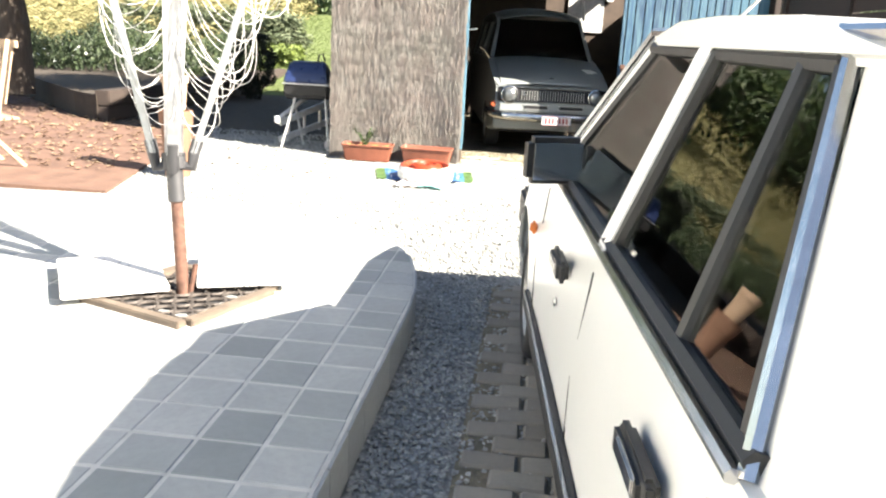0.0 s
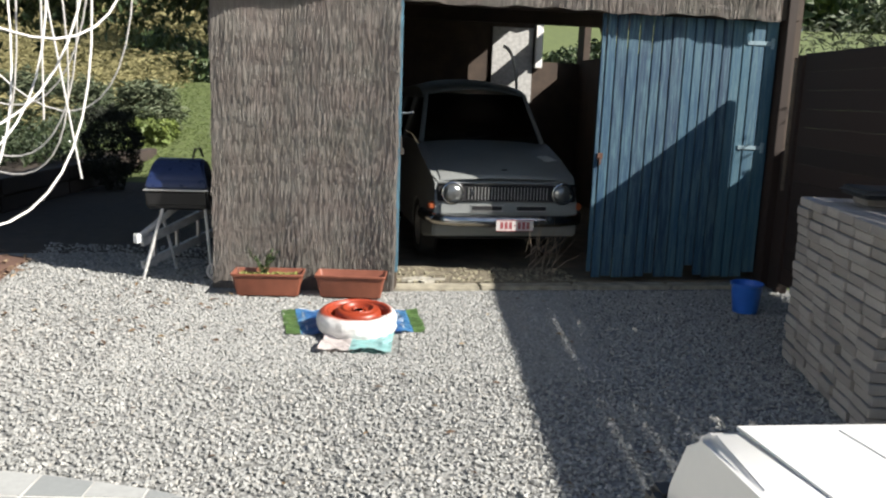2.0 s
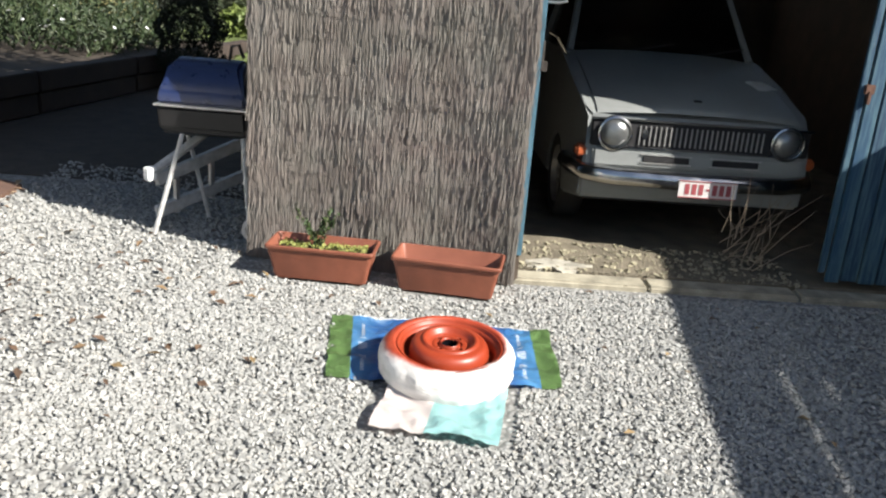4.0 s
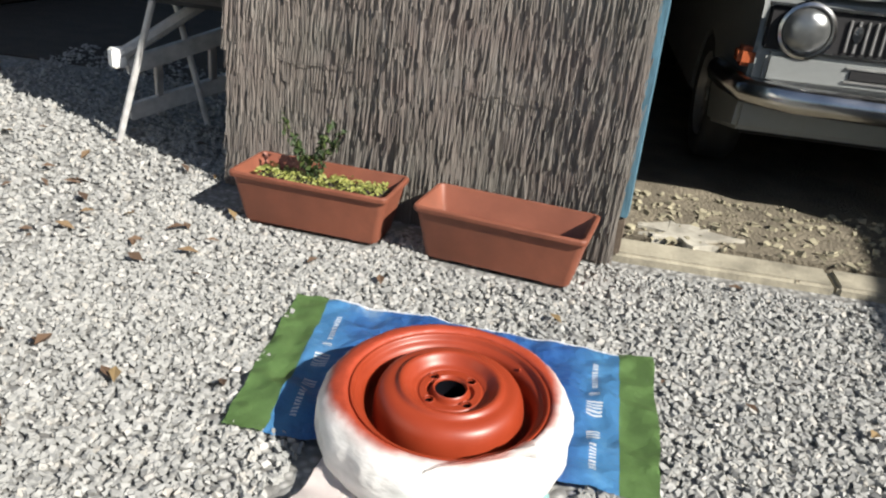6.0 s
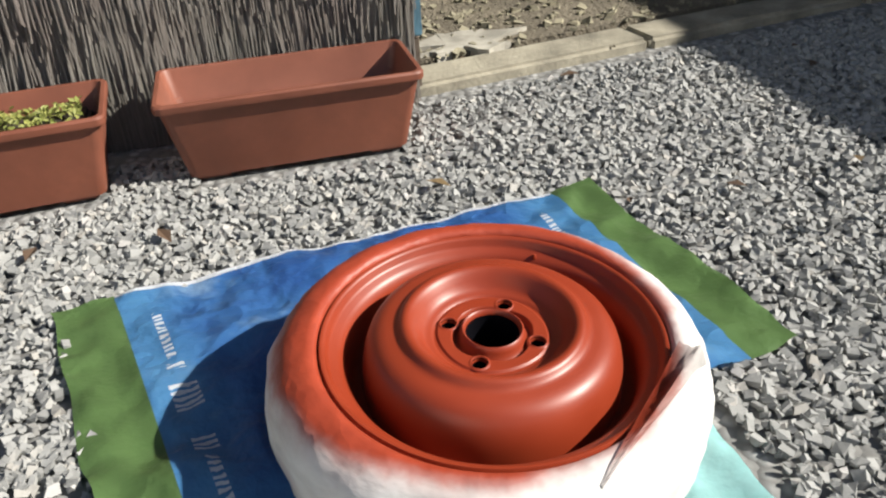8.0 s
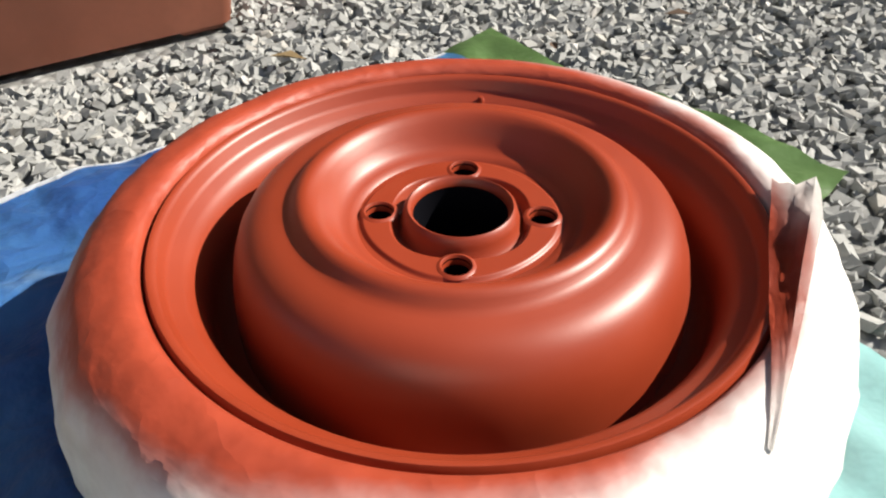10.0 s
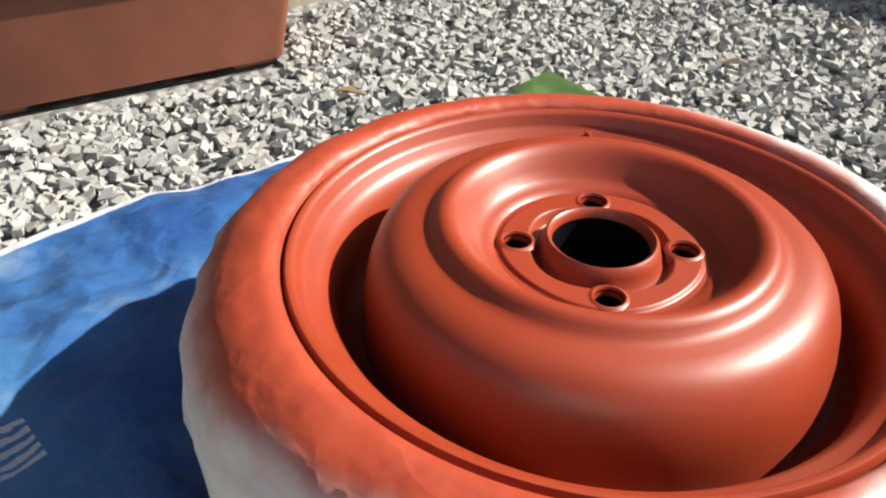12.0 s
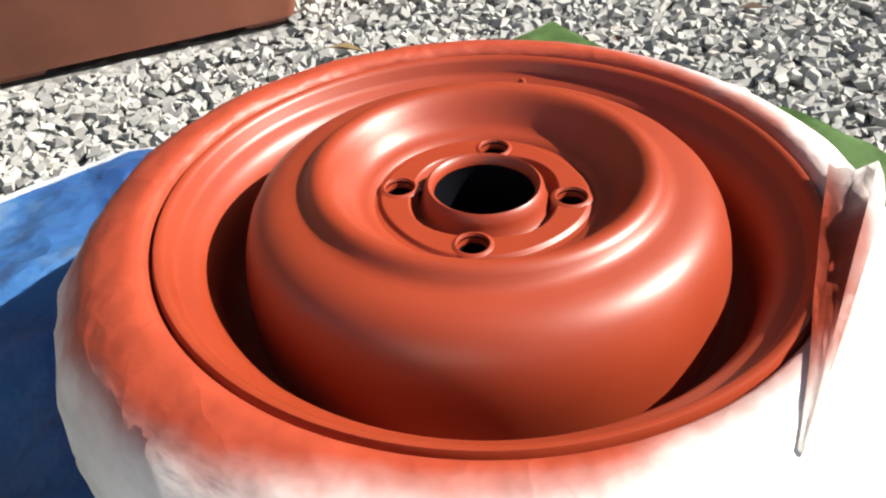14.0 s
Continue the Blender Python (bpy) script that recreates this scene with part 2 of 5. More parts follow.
def tyre_masking(name, more):
    """Masking film over the tyre: white, with red oxide overspray that fades outwards in an uneven ring."""
    m = Nodes(name, 0.5)
    sep = m.tree.nodes.new("ShaderNodeSeparateXYZ")
    m.link(m.coord, sep.inputs[0])
    r2 = m.math("ADD", m.math("MULTIPLY", sep.outputs[0], sep.outputs[0]), m.math("MULTIPLY", sep.outputs[1], sep.outputs[1]))
    r = m.math("SQRT", r2)
    tangent = m.tree.nodes.new("ShaderNodeMath")
    tangent.operation = "ARCTAN2"
    m.link(sep.outputs[1], tangent.inputs[0])
    m.link(sep.outputs[0], tangent.inputs[1])
    lean = m.math("MULTIPLY", m.math("COSINE", m.math("ADD", tangent.outputs[0], -2.45)), 0.03)
    wob = m.math("MULTIPLY", m.math("SUBTRACT", m.noise(9, 5), 0.5), 0.05)
    edge = m.math("ADD", m.math("SUBTRACT", m.math("SUBTRACT", r, lean), more), wob)
    spray = m.ramp(edge, [(0.221, (1, 1, 1)), (0.231, (0.8, 0.8, 0.8)), (0.242, (0.25, 0.25, 0.25)), (0.256, (0, 0, 0))])
    soft = m.noise(15, 4, 0.5, m.stretched(1, 1, 3.0))
    ridge = m.math("ABSOLUTE", m.math("SUBTRACT", m.noise(13, 3, 0.5, m.stretched(1, 1, 2.2)), 0.5))
    fold = m.math("SUBTRACT", soft, m.math("MULTIPLY", ridge, 1.6))
    film = m.ramp(soft, [(0.3, (0.53, 0.525, 0.51)), (0.6, (0.68, 0.67, 0.655))])
    grime = m.ramp(m.noise(11, 5, 0.65, m.stretched(1, 1, 1.6)), [(0.52, (0, 0, 0)), (0.68, (0.4, 0.4, 0.4))])
    film = m.mix(grime, film, (0.42, 0.4, 0.38))
    red = m.ramp(m.noise(30, 4), [(0.3, (0.26, 0.035, 0.014)), (0.7, (0.34, 0.05, 0.021))])
    m.colour(m.mix(spray, film, red))
    m.bump(fold, 0.4, 0.009)
    return m.mat


def red_oxide():
    m = Nodes("red_oxide_primer", 0.4, spec=0.5)
    fine, big = m.noise(420, 2), m.noise(11, 4)
    m.colour(m.ramp(big, [(0.3, (0.218, 0.028, 0.009)), (0.7, (0.255, 0.034, 0.011))]))
    r = m.ramp(big, [(0.3, (0.39, 0.39, 0.39)), (0.7, (0.46, 0.46, 0.46))])
    m.link(r, m.bsdf.inputs["Roughness"])
    m.bump(fine, 0.05, 0.0006)
    return m.mat


def bag_print():
    """Carrier bag: green ends, blue middle with cloudy patches and rows of small white marks."""
    m = Nodes("carrier_bag_plastic", 0.33)
    sep = m.tree.nodes.new("ShaderNodeSeparateXYZ")
    uv = m.tree.nodes["Texture Coordinate"].outputs["UV"]
    m.link(uv, sep.inputs[0])
    u, v = sep.outputs[0], sep.outputs[1]
    side = m.math("ABSOLUTE", m.math("SUBTRACT", u, 0.5))
    light = m.ramp(m.noise(7, 4, 0.6), [(0.4, (0.04, 0.135, 0.41)), (0.58, (0.065, 0.21, 0.5)), (0.72, (0.26, 0.42, 0.62))])
    paler = m.ramp(side, [(0.28, (0, 0, 0)), (0.36, (0.75, 0.75, 0.75))])
    light = m.mix(paler, light, (0.11, 0.33, 0.58))
    col = light
    off = m.math("ABSOLUTE", m.math("SUBTRACT", side, 0.35))
    tall = m.ramp(v, [(0.0, (0, 0, 0)), (0.1, (0.008, 0.008, 0.008)), (0.27, (0, 0, 0)), (0.3, (0.016, 0.016, 0.016)), (0.36, (0, 0, 0)), (0.46, (0.02, 0.02, 0.02)), (0.55, (0, 0, 0)),
                      (0.6, (0.013, 0.013, 0.013)), (0.63, (0, 0, 0)), (0.66, (0.007, 0.007, 0.007)), (0.86, (0, 0, 0))])
    tall.node.color_ramp.interpolation = "CONSTANT"
    row = m.math("LESS_THAN", off, tall)
    bars = m.math("GREATER_THAN", m.math("SINE", m.math("ADD", m.math("MULTIPLY", v, 330.0), m.math("MULTIPLY", m.noise(40, 2), 9.0))), -0.1)
    col = m.mix(m.math("MULTIPLY", row, bars), col, (0.72, 0.76, 0.8))
    col = m.mix(m.math("GREATER_THAN", v, 0.986), col, (0.75, 0.78, 0.82))
    m.colour(col)
    ridge = m.math("ABSOLUTE", m.math("SUBTRACT", m.noise(9, 3, 0.55), 0.5))
    m.bump(m.math("SUBTRACT", m.noise(20, 4, 0.5), m.math("MULTIPLY", ridge, 2.0)), 0.7, 0.012)
    return m.mat


M["blue"] = blue_paint()
M["white"] = car_paint("white_car_paint", (0.7, 0.7, 0.685), 0.28, 0.22)
M["silver"] = car_paint("dusty_silver_paint", (0.235, 0.25, 0.248), 0.5, 0.6)
M["glass"] = glass("window_glass", (0.78, 0.81, 0.8))
M["darkglass"] = glass("dusty_glass", (0.45, 0.46, 0.45), 0.12)
M["mirror"] = simple("mirror_glass", (0.5, 0.52, 0.54), 0.03, 1.0, vary=0.02, bump=0)
M["lens"] = simple("lamp_lens", (0.24, 0.25, 0.25), 0.2, 0.7, vary=0.15, scale=40, fine=300, bump=0.3)
M["terrazzo"] = terrazzo()
M["film"] = tyre_masking("overspray_film", 0.005)
M["filmred"] = tyre_masking("red_stained_film", 0.014)
M["red"] = red_oxide()
M["bag"] = bag_print()
M["baggreen"] = simple("green_bag_plastic", (0.16, 0.28, 0.1), 0.35, vary=0.3, scale=9, fine=25, bump=0.5, depth=0.01)
M["moss"] = simple("mossy_crumbs", (0.31, 0.285, 0.2), 0.95, vary=0.45, scale=20)

# ---- mesh helpers ----


def mesh_of(name, bm, material, smooth=False, sharp=40):
    bmesh.ops.recalc_face_normals(bm, faces=bm.faces)
    me = bpy.data.meshes.new(name)
    bm.to_mesh(me)
    bm.free()
    me.materials.append(M[material] if isinstance(material, str) else material)
    if smooth:
        me.shade_smooth()
        me.set_sharp_from_angle(angle=radians(sharp))
    return me


def part(name, bm, material, parent=None, label="", smooth=False, sharp=40):
    """Links a bmesh as one mesh object under a thing or a part."""
    ob = new(name, mesh_of(name, bm, material, smooth, sharp))
    if parent is not None:
        ob.parent = parent
    if label:
        ob["label"] = label
    return ob


def thing(name, m=None, label="", category="", group="", kind=""):
    ob = new(name)
    ob.empty_display_size = 0.1
    if m is not None:
        ob.matrix_world = m
    return tagged(ob, label, category, group, kind)


def boxes(*specs, bevel=0.0, seg=2, bm=None):
    """Boxes, each (cx, cy, cz, sx, sy, sz[, matrix]), joined into one bmesh."""
    bm = bm or bmesh.new()
    for cx, cy, cz, sx, sy, sz, *rest in specs:
        m = Matrix.Translation((cx, cy, cz)) @ (rest[0] if rest else Matrix()) @ Matrix.Diagonal((sx, sy, sz, 1))
        bmesh.ops.create_cube(bm, size=1, matrix=m)
    if bevel:
        bmesh.ops.bevel(bm, geom=bm.edges[:], offset=bevel, segments=seg, affect="EDGES", clamp_overlap=True)
    return bm


def revolve(profile, seg=48, bm=None, m=Matrix()):
    """Turns (radius, height) pairs about z."""
    bm = bm or bmesh.new()
    rings = []
    for r, z in profile:
        if r < 1e-6:
            rings.append([bm.verts.new(m @ Vector((0, 0, z)))])
        else:
            rings.append([bm.verts.new(m @ Vector((r * math.cos(2 * math.pi * i / seg), r * math.sin(2 * math.pi * i / seg), z))) for i in range(seg)])
    for a, b in zip(rings, rings[1:]):
        for i in range(seg):
            j = (i + 1) % seg
            if len(a) == 1 and len(b) > 1:
                bm.faces.new((a[0], b[i], b[j]))
            elif len(b) == 1 and len(a) > 1:
                bm.faces.new((a[i], a[j], b[0]))
            elif len(a) > 1:
                bm.faces.new((a[i], a[j], b[j], b[i]))
    return bm


def tube(points, radius, seg=8, bm=None, radius_end=None):
    """A round bar along points."""
    bm = bm or bmesh.new()
    pts = [Vector(p) for p in points]
    rings = []
    side = None
    for i, p in enumerate(pts):
        d = (pts[min(i + 1, len(pts) - 1)] - pts[max(i - 1, 0)]).normalized()
        if side is None:
            side = d.orthogonal().normalized()
        side = (side - d * side.dot(d)).normalized()
        up = d.cross(side)
        r = radius if radius_end is None else radius + (radius_end - radius) * i / max(1, len(pts) - 1)
        rings.append([bm.verts.new(p + (side * math.cos(a) + up * math.sin(a)) * r) for a in (2 * math.pi * k / seg for k in range(seg))])
    for a, b in zip(rings, rings[1:]):
        for i in range(seg):
            bm.faces.new((a[i], a[(i + 1) % seg], b[(i + 1) % seg], b[i]))
    bm.faces.new(rings[0][::-1])
    bm.faces.new(rings[-1])
    return bm


def prism(outline, x0, x1, bm=None, bevel=0.0, seg=2):
    """An outline of (y, z) pairs pushed from x0 to x1."""
    bm = bm or bmesh.new()
    a = [bm.verts.new((x0, y, z)) for y, z in outline]
    b = [bm.verts.new((x1, y, z)) for y, z in outline]
    n = len(outline)
    bm.faces.new(a)
    bm.faces.new(b[::-1])
    for i in range(n):
        bm.faces.new((a[i], b[i], b[(i + 1) % n], a[(i + 1) % n]))
    if bevel:
        bmesh.ops.bevel(bm, geom=bm.edges[:], offset=bevel, segments=seg, affect="EDGES", clamp_overlap=True)
    return bm


def slab(outline, z0, z1, bm=None, bevel=0.0):
    """An outline of (x, y) pairs pushed from z0 up to z1."""
    bm = bm or bmesh.new()
    a = [bm.verts.new((x, y, z0)) for x, y in outline]
    b = [bm.verts.new((x, y, z1)) for x, y in outline]
    n = len(outline)
    bm.faces.new(a[::-1])
    bm.faces.new(b)
    for i in range(n):
        bm.faces.new((a[i], a[(i + 1) % n], b[(i + 1) % n], b[i]))
    if bevel:
        bmesh.ops.bevel(bm, geom=bm.edges[:], offset=bevel, segments=2, affect="EDGES", clamp_overlap=True)
    return bm


def sheet(quad, thick, bm=None):
    """A thin plate on four corners."""
    bm = bm or bmesh.new()
    q = [Vector(p) for p in quad]
    n = (q[1] - q[0]).cross(q[3] - q[0]).normalized() * thick
    a, b = [bm.verts.new(p) for p in q], [bm.verts.new(p + n) for p in q]
    bm.faces.new(a[::-1])
    bm.faces.new(b)
    for i in range(4):
        bm.faces.new((a[i], a[(i + 1) % 4], b[(i + 1) % 4], b[i]))
    return bm


def heap(name, verts, faces, material):
    """A mesh from arrays, for things past counting. Faces all have the same number of corners."""
    me = bpy.data.meshes.new(name)
    me.vertices.add(len(verts))
    me.vertices.foreach_set("co", np.asarray(verts, dtype=np.float32).ravel())
    k = faces.shape[1]
    me.loops.add(faces.size)
    me.loops.foreach_set("vertex_index", faces.ravel().astype(np.int32))
    me.polygons.add(len(faces))
    me.polygons.foreach_set("loop_start", np.arange(0, faces.size, k, dtype=np.int32))
    me.materials.append(M[material])
    me.update(calc_edges=True)
    me.shade_flat()
    return me


RNG = np.random.default_rng(7)


def spin(n, tilt=1.0):
    """n random turns as matrices; tilt below 1 keeps them nearer to upright."""
    yaw = RNG.uniform(0, 2 * np.pi, n)
    ax, ay = RNG.uniform(-1, 1, n) * tilt * 1.5, RNG.uniform(-1, 1, n) * tilt * 1.5
    cz, sz, cx, sx, cy, sy = np.cos(yaw), np.sin(yaw), np.cos(ax), np.sin(ax), np.cos(ay), np.sin(ay)
    o, z = np.ones(n), np.zeros(n)
    rz = np.stack([cz, -sz, z, sz, cz, z, z, z, o], 1).reshape(n, 3, 3)
    rx = np.stack([o, z, z, z, cx, -sx, z, sx, cx], 1).reshape(n, 3, 3)
    ry = np.stack([cy, z, sy, z, o, z, -sy, z, cy], 1).reshape(n, 3, 3)
    return rz @ rx @ ry


CUBE = np.array([[-1, -1, -1], [1, -1, -1], [1, 1, -1], [-1, 1, -1], [-1, -1, 1], [1, -1, 1], [1, 1, 1], [-1, 1, 1]], float)
CUBE_FACES = np.array([[0, 3, 2, 1], [4, 5, 6, 7], [0, 1, 5, 4], [1, 2, 6, 5], [2, 3, 7, 6], [3, 0, 4, 7]])


def stones(places, sizes, flat=0.6):
    """Angular crushed stones at places."""
    n = len(places)
    shape = CUBE[None] * RNG.uniform(0.45, 1.0, (n, 8, 3)) + RNG.uniform(-0.2, 0.2, (n, 8, 3))
    shape *= np.stack([np.ones(n), RNG.uniform(0.5, 0.95, n), RNG.uniform(0.4, 0.8, n)], 1)[:, None, :]
    v = np.einsum("nij,nkj->nki", spin(n, flat), shape * (sizes[:, None, None] * 0.5)) + places[:, None, :]
    f = (np.arange(n)[:, None, None] * 8 + CUBE_FACES[None]).reshape(-1, 4)
    return v.reshape(-1, 3), f


def leaves(places, sizes, tilt=0.8, narrow=0.45, lift=0.0):
    """Folded diamond leaves or blades at places: two triangles each."""
    n = len(places)
    base = np.array([[0, -1, 0], [1, 0, 0.25], [0, 1, 0], [-1, 0, 0.25]], float) * np.array([narrow, 1, 1])
    v = np.einsum("nij,kj->nki", spin(n, tilt), base) * (sizes[:, None, None] * 0.5) + places[:, None, :]
    if lift:
        v[:, :, 2] += lift
    f = (np.arange(n)[:, None, None] * 4 + np.array([[0, 1, 2], [0, 2, 3]])[None]).reshape(-1, 3)
    return v.reshape(-1, 3), f

# ---- ground, terrace, paving ----
WHEEL = Vector((0.105, 9.46, 0.0))
G = pose(0.31, 10.81, 0, 0, 0, 8)          # garage: u along the front, v inwards
CAR = pose(1.12, 5.3, 0, 0, 0, 5)          # white car: left front wheel, y forwards



def rise(y):
    """Height of the land: level yard, then a slope up behind the garage."""
    return max(0.0, min(y, 62.0) - 17.5) * 0.155


gb = bmesh.new()
ys = [-300, -60, 0, 10, 17.5] + [17.5 + 2 * k for k in range(1, 23)] + [70, 120, 600]
rows = [[gb.verts.new((x, y, -0.02 + rise(y))) for x in (-400, -60, -20, 0, 20, 60, 400)] for y in ys]
for a, b_ in zip(rows, rows[1:]):
    for k in range(6):
        gb.faces.new((a[k], a[k + 1], b_[k + 1], b_[k]))
ground = part("ground", gb, "lawnground")
tagged(ground, "grassy land, level then rising behind the garage to the horizon", "ground", kind="structure")


def gravel_bed():
    m = Nodes("gravel_bed", 0.9)
    v = m.node("ShaderNodeTexVoronoi", Scale=42.0)
    m.link(m.coord, v.inputs["Vector"])
    tone = m.ramp(v.outputs["Color"], [(0.0, (0.17, 0.175, 0.17)), (0.5, (0.28, 0.285, 0.28)), (1.0, (0.4, 0.4, 0.38))])
    m.colour(m.mix(m.ramp(v.outputs["Distance"], [(0.25, (0, 0, 0)), (0.6, (1, 1, 1))]), tone, (0.17, 0.17, 0.162)))
    m.bump(v.outputs["Distance"], 0.8, -0.012)
    return m.mat


M["gravelbed"] = gravel_bed()
# litter brown, taken darker to carry the deep shade beside the garage
M["litter"] = simple("shade_toned_litter", (0.055, 0.045, 0.036), 0.95, vary=0.5, scale=7, fine=60, bump=0.8, depth=0.015)
bed = part("gravel_yard", slab([(-5.2, -4), (3.75, -4), (3.75, 17.6), (-5.2, 17.6)], -0.15, -0.004), "gravelbed")
tagged(bed, "yard of light grey crushed stone", "gravel", kind="structure")

litter = part("shade_toned_earth", slab([(-4.5, 12.0), (-3.4, 11.7), (-2.3, 11.85), (-1.15, 11.6), (-1.15, 17.58), (-4.5, 17.58)], -0.1, 0.006), "litter")
tagged(litter, "dark earth and leaf litter beside the garage, deep shade put into the colour", "path", kind="structure")

# outline of the raised terrace: straight along the drive, then a round corner
TERRACE = [(0.62, -4.0), (0.62, 5.25), (0.605, 5.55), (0.57, 5.8), (0.5, 6.08), (0.4, 6.3), (0.27, 6.48), (0.1, 6.64), (-0.12, 6.77), (-0.4, 6.88),
           (-0.8, 6.97), (-1.3, 7.04), (-1.9, 7.06), (-2.6, 7.0), (-6.0, 6.8), (-6.0, -4.0)]
TOP = 0.19
terrace = part("terrace", slab(TERRACE, -0.1, TOP - 0.0008), "joint")
tagged(terrace, "raised terrace with a rounded corner, mortar between slate tiles", "terrace", kind="structure")


def inside(outline, x, y):
    hit = False
    n = len(outline)
    for i in range(n):
        (x1, y1), (x2, y2) = outline[i], outline[(i + 1) % n]
        if (y1 > y) != (y2 > y) and x < (x2 - x1) * (y - y1) / (y2 - y1) + x1:
            hit = not hit
    return hit


BAG_PLAN = [(-0.335, 9.34), (0.54, 9.495), (0.475, 10.0), (-0.46, 9.89)]


def gravel():
    spots, sizes = [], []

    def scatter(x0, x1, y0, y1, per_m2, s0, s1):
        n = int((x1 - x0) * (y1 - y0) * per_m2)
        p = np.stack([RNG.uniform(x0, x1, n), RNG.uniform(y0, y1, n)], 1)
        size = RNG.uniform(s0, s1, n)
        for (x, y), s in zip(p, size):
            if y < 7.1 and (inside(TERRACE, x - 0.012, y - 0.012) or x > 0.93 and y < 6.25 and RNG.random() > 0.3):
                continue
            if -0.16 < x < 0.4 and 8.99 < y < 9.5 or inside(BAG_PLAN, x, y) or (x - WHEEL.x) ** 2 + (y - WHEEL.y) ** 2 < 0.055:
                continue
            if y > 10.58 + 0.14 * (x - 0.31) and x > -1.16 or x < -2.3 - 0.2 * (y - 7.8) and y < 13:
                continue
            if 10.3 < y < 10.55 and (-0.86 < x < -0.42 or -0.25 < x < 0.2):
                continue
            spots.append((x, y, s * RNG.uniform(0.05, 0.35)))
            sizes.append(s)

    scatter(-1.3, 1.7, 8.6, 10.85, 7200, 0.010, 0.0235)
    scatter(-3.3, -1.3, 7.2, 11.2, 2400, 0.012, 0.027)
    scatter(1.7, 3.6, 7.0, 11.2, 2400, 0.012, 0.027)
    scatter(-1.3, 1.7, 6.3, 8.6, 3000, 0.011, 0.026)
    scatter(0.6, 1.3, 1.5, 6.3, 3600, 0.011, 0.025)
    scatter(-4.4, -1.15, 11.2, 12.2, 900, 0.014, 0.03)
    v, f = stones(np.array(spots), np.array(sizes), 0.42)
    ob = new("gravel", heap("gravel", v, f, "gravel"))
    return tagged(ob, "loose angular light grey crushed stones in the yard", "gravel", kind="stuff")


gravel()

# ---- garage ----
garage = thing("garage", G, "timber garage with blue doors, clad in heather screen", "garage", kind="structure")


def under(parent, ob):
    ob.parent = parent
    return ob


U1, DEPTH, EAVE = 3.35, 5.6, 2.75
part("floor", slab([(-1.45, 0.02), (U1, 0.02), (U1, DEPTH), (-1.45, DEPTH)], -0.1, 0.03), "earth", garage, "bare earth floor")
part("wall", boxes((-1.43, DEPTH / 2 + 0.12, EAVE / 2, 0.1, DEPTH - 0.2, EAVE)), "wood_dark", garage)
# upper rear of this wall left open, unseen, to let sun in
part("wall", boxes((U1 + 0.02, 1.35, EAVE / 2, 0.1, 2.7, EAVE), (U1 + 0.02, 4.1, 1.08, 0.1, 2.8, 2.16), (U1 + 0.02, 5.5, EAVE / 2, 0.1, 0.3, EAVE)), "wood_dark", garage)
part("wall", boxes((0.64, DEPTH, EAVE / 2, 4.16, 0.12, EAVE), (3.03, DEPTH, 1.06, 0.62, 0.12, 2.12)), "wood_dark", garage, "dark boarded back wall")
roof_bm = bmesh.new()
n_r = 60
V_ROOF = (-0.12, 4.55, 5.25, DEPTH + 0.2)
for drop in (0.0, 0.02):
    rows = []
    for i in range(n_r + 1):
        u = -1.6 + (U1 + 0.35 + 1.5) * i / n_r
        z = EAVE + 0.05 + 0.025 * math.sin(i * 1.6) - drop
        rows.append([roof_bm.verts.new((u, v_, z + 0.15 * (v_ + 0.12) / (DEPTH + 0.32))) for v_ in V_ROOF])
    for a, b in zip(rows, rows[1:]):
        for k in range(3):
            # unseen gap left in the roof so that sun reaches the pale board
            if not (k == 1 and 2.6 < a[0].co.x < 3.12):
                roof_bm.faces.new((a[k], b[k], b[k + 1], a[k + 1]))
part("roof", roof_bm, "corrugated", garage, "corrugated roof sheet")
part("lintel", boxes((0.95, 0.0, 2.42, 4.85, 0.1, 0.26), bevel=0.006), "wood_dark", garage)
part("post", boxes((U1 - 0.07, -0.015, 1.25, 0.08, 0.13, 2.5), bevel=0.006), "wood_fence", garage)
part("post", boxes((-1.34, 0.25, 1.25, 0.1, 0.08, 2.5), bevel=0.006), "wood_old", garage)
part("beam", boxes((1.0, 1.4, 2.5, 4.7, 0.1, 0.16), bevel=0.008), "wood_dark", garage)
part("beam", boxes((1.0, 3.4, 2.55, 4.7, 0.1, 0.16), bevel=0.008), "wood_dark", garage)
part("board", boxes((2.27, DEPTH - 0.085, 2.05, 0.62, 0.03, 1.1), bevel=0.004), "palemetal", garage, "pale board on the back wall")
part("beam", boxes((2.66, DEPTH - 0.12, 2.4, 0.11, 0.08, 0.75), bevel=0.008), "clothwhite", garage, "white-painted post")
thresh = part("threshold", boxes((0.3, -0.085, -0.012, 0.77, 0.145, 0.085), (1.1, -0.08, -0.014, 0.81, 0.15, 0.085), (1.94, -0.085, -0.013, 0.84, 0.15, 0.085), (2.8, -0.085, -0.015, 0.84, 0.15, 0.085), bevel=0.012, seg=3), "kerb", garage, "worn concrete threshold strip")
patch = [(0.22 + (0.14 + 0.045 * math.sin(5 * a + 1) + 0.035 * math.sin(11 * a)) * math.cos(a), 0.09 + (0.09 + 0.025 * math.sin(4 * a) + 0.02 * math.sin(9 * a + 2)) * math.sin(a)) for a in [2 * math.pi * k / 40 for k in range(40)]]
part("mortar_patch", slab(patch, 0.0, 0.042), "plaster", garage, "crumbling pale mortar patch")

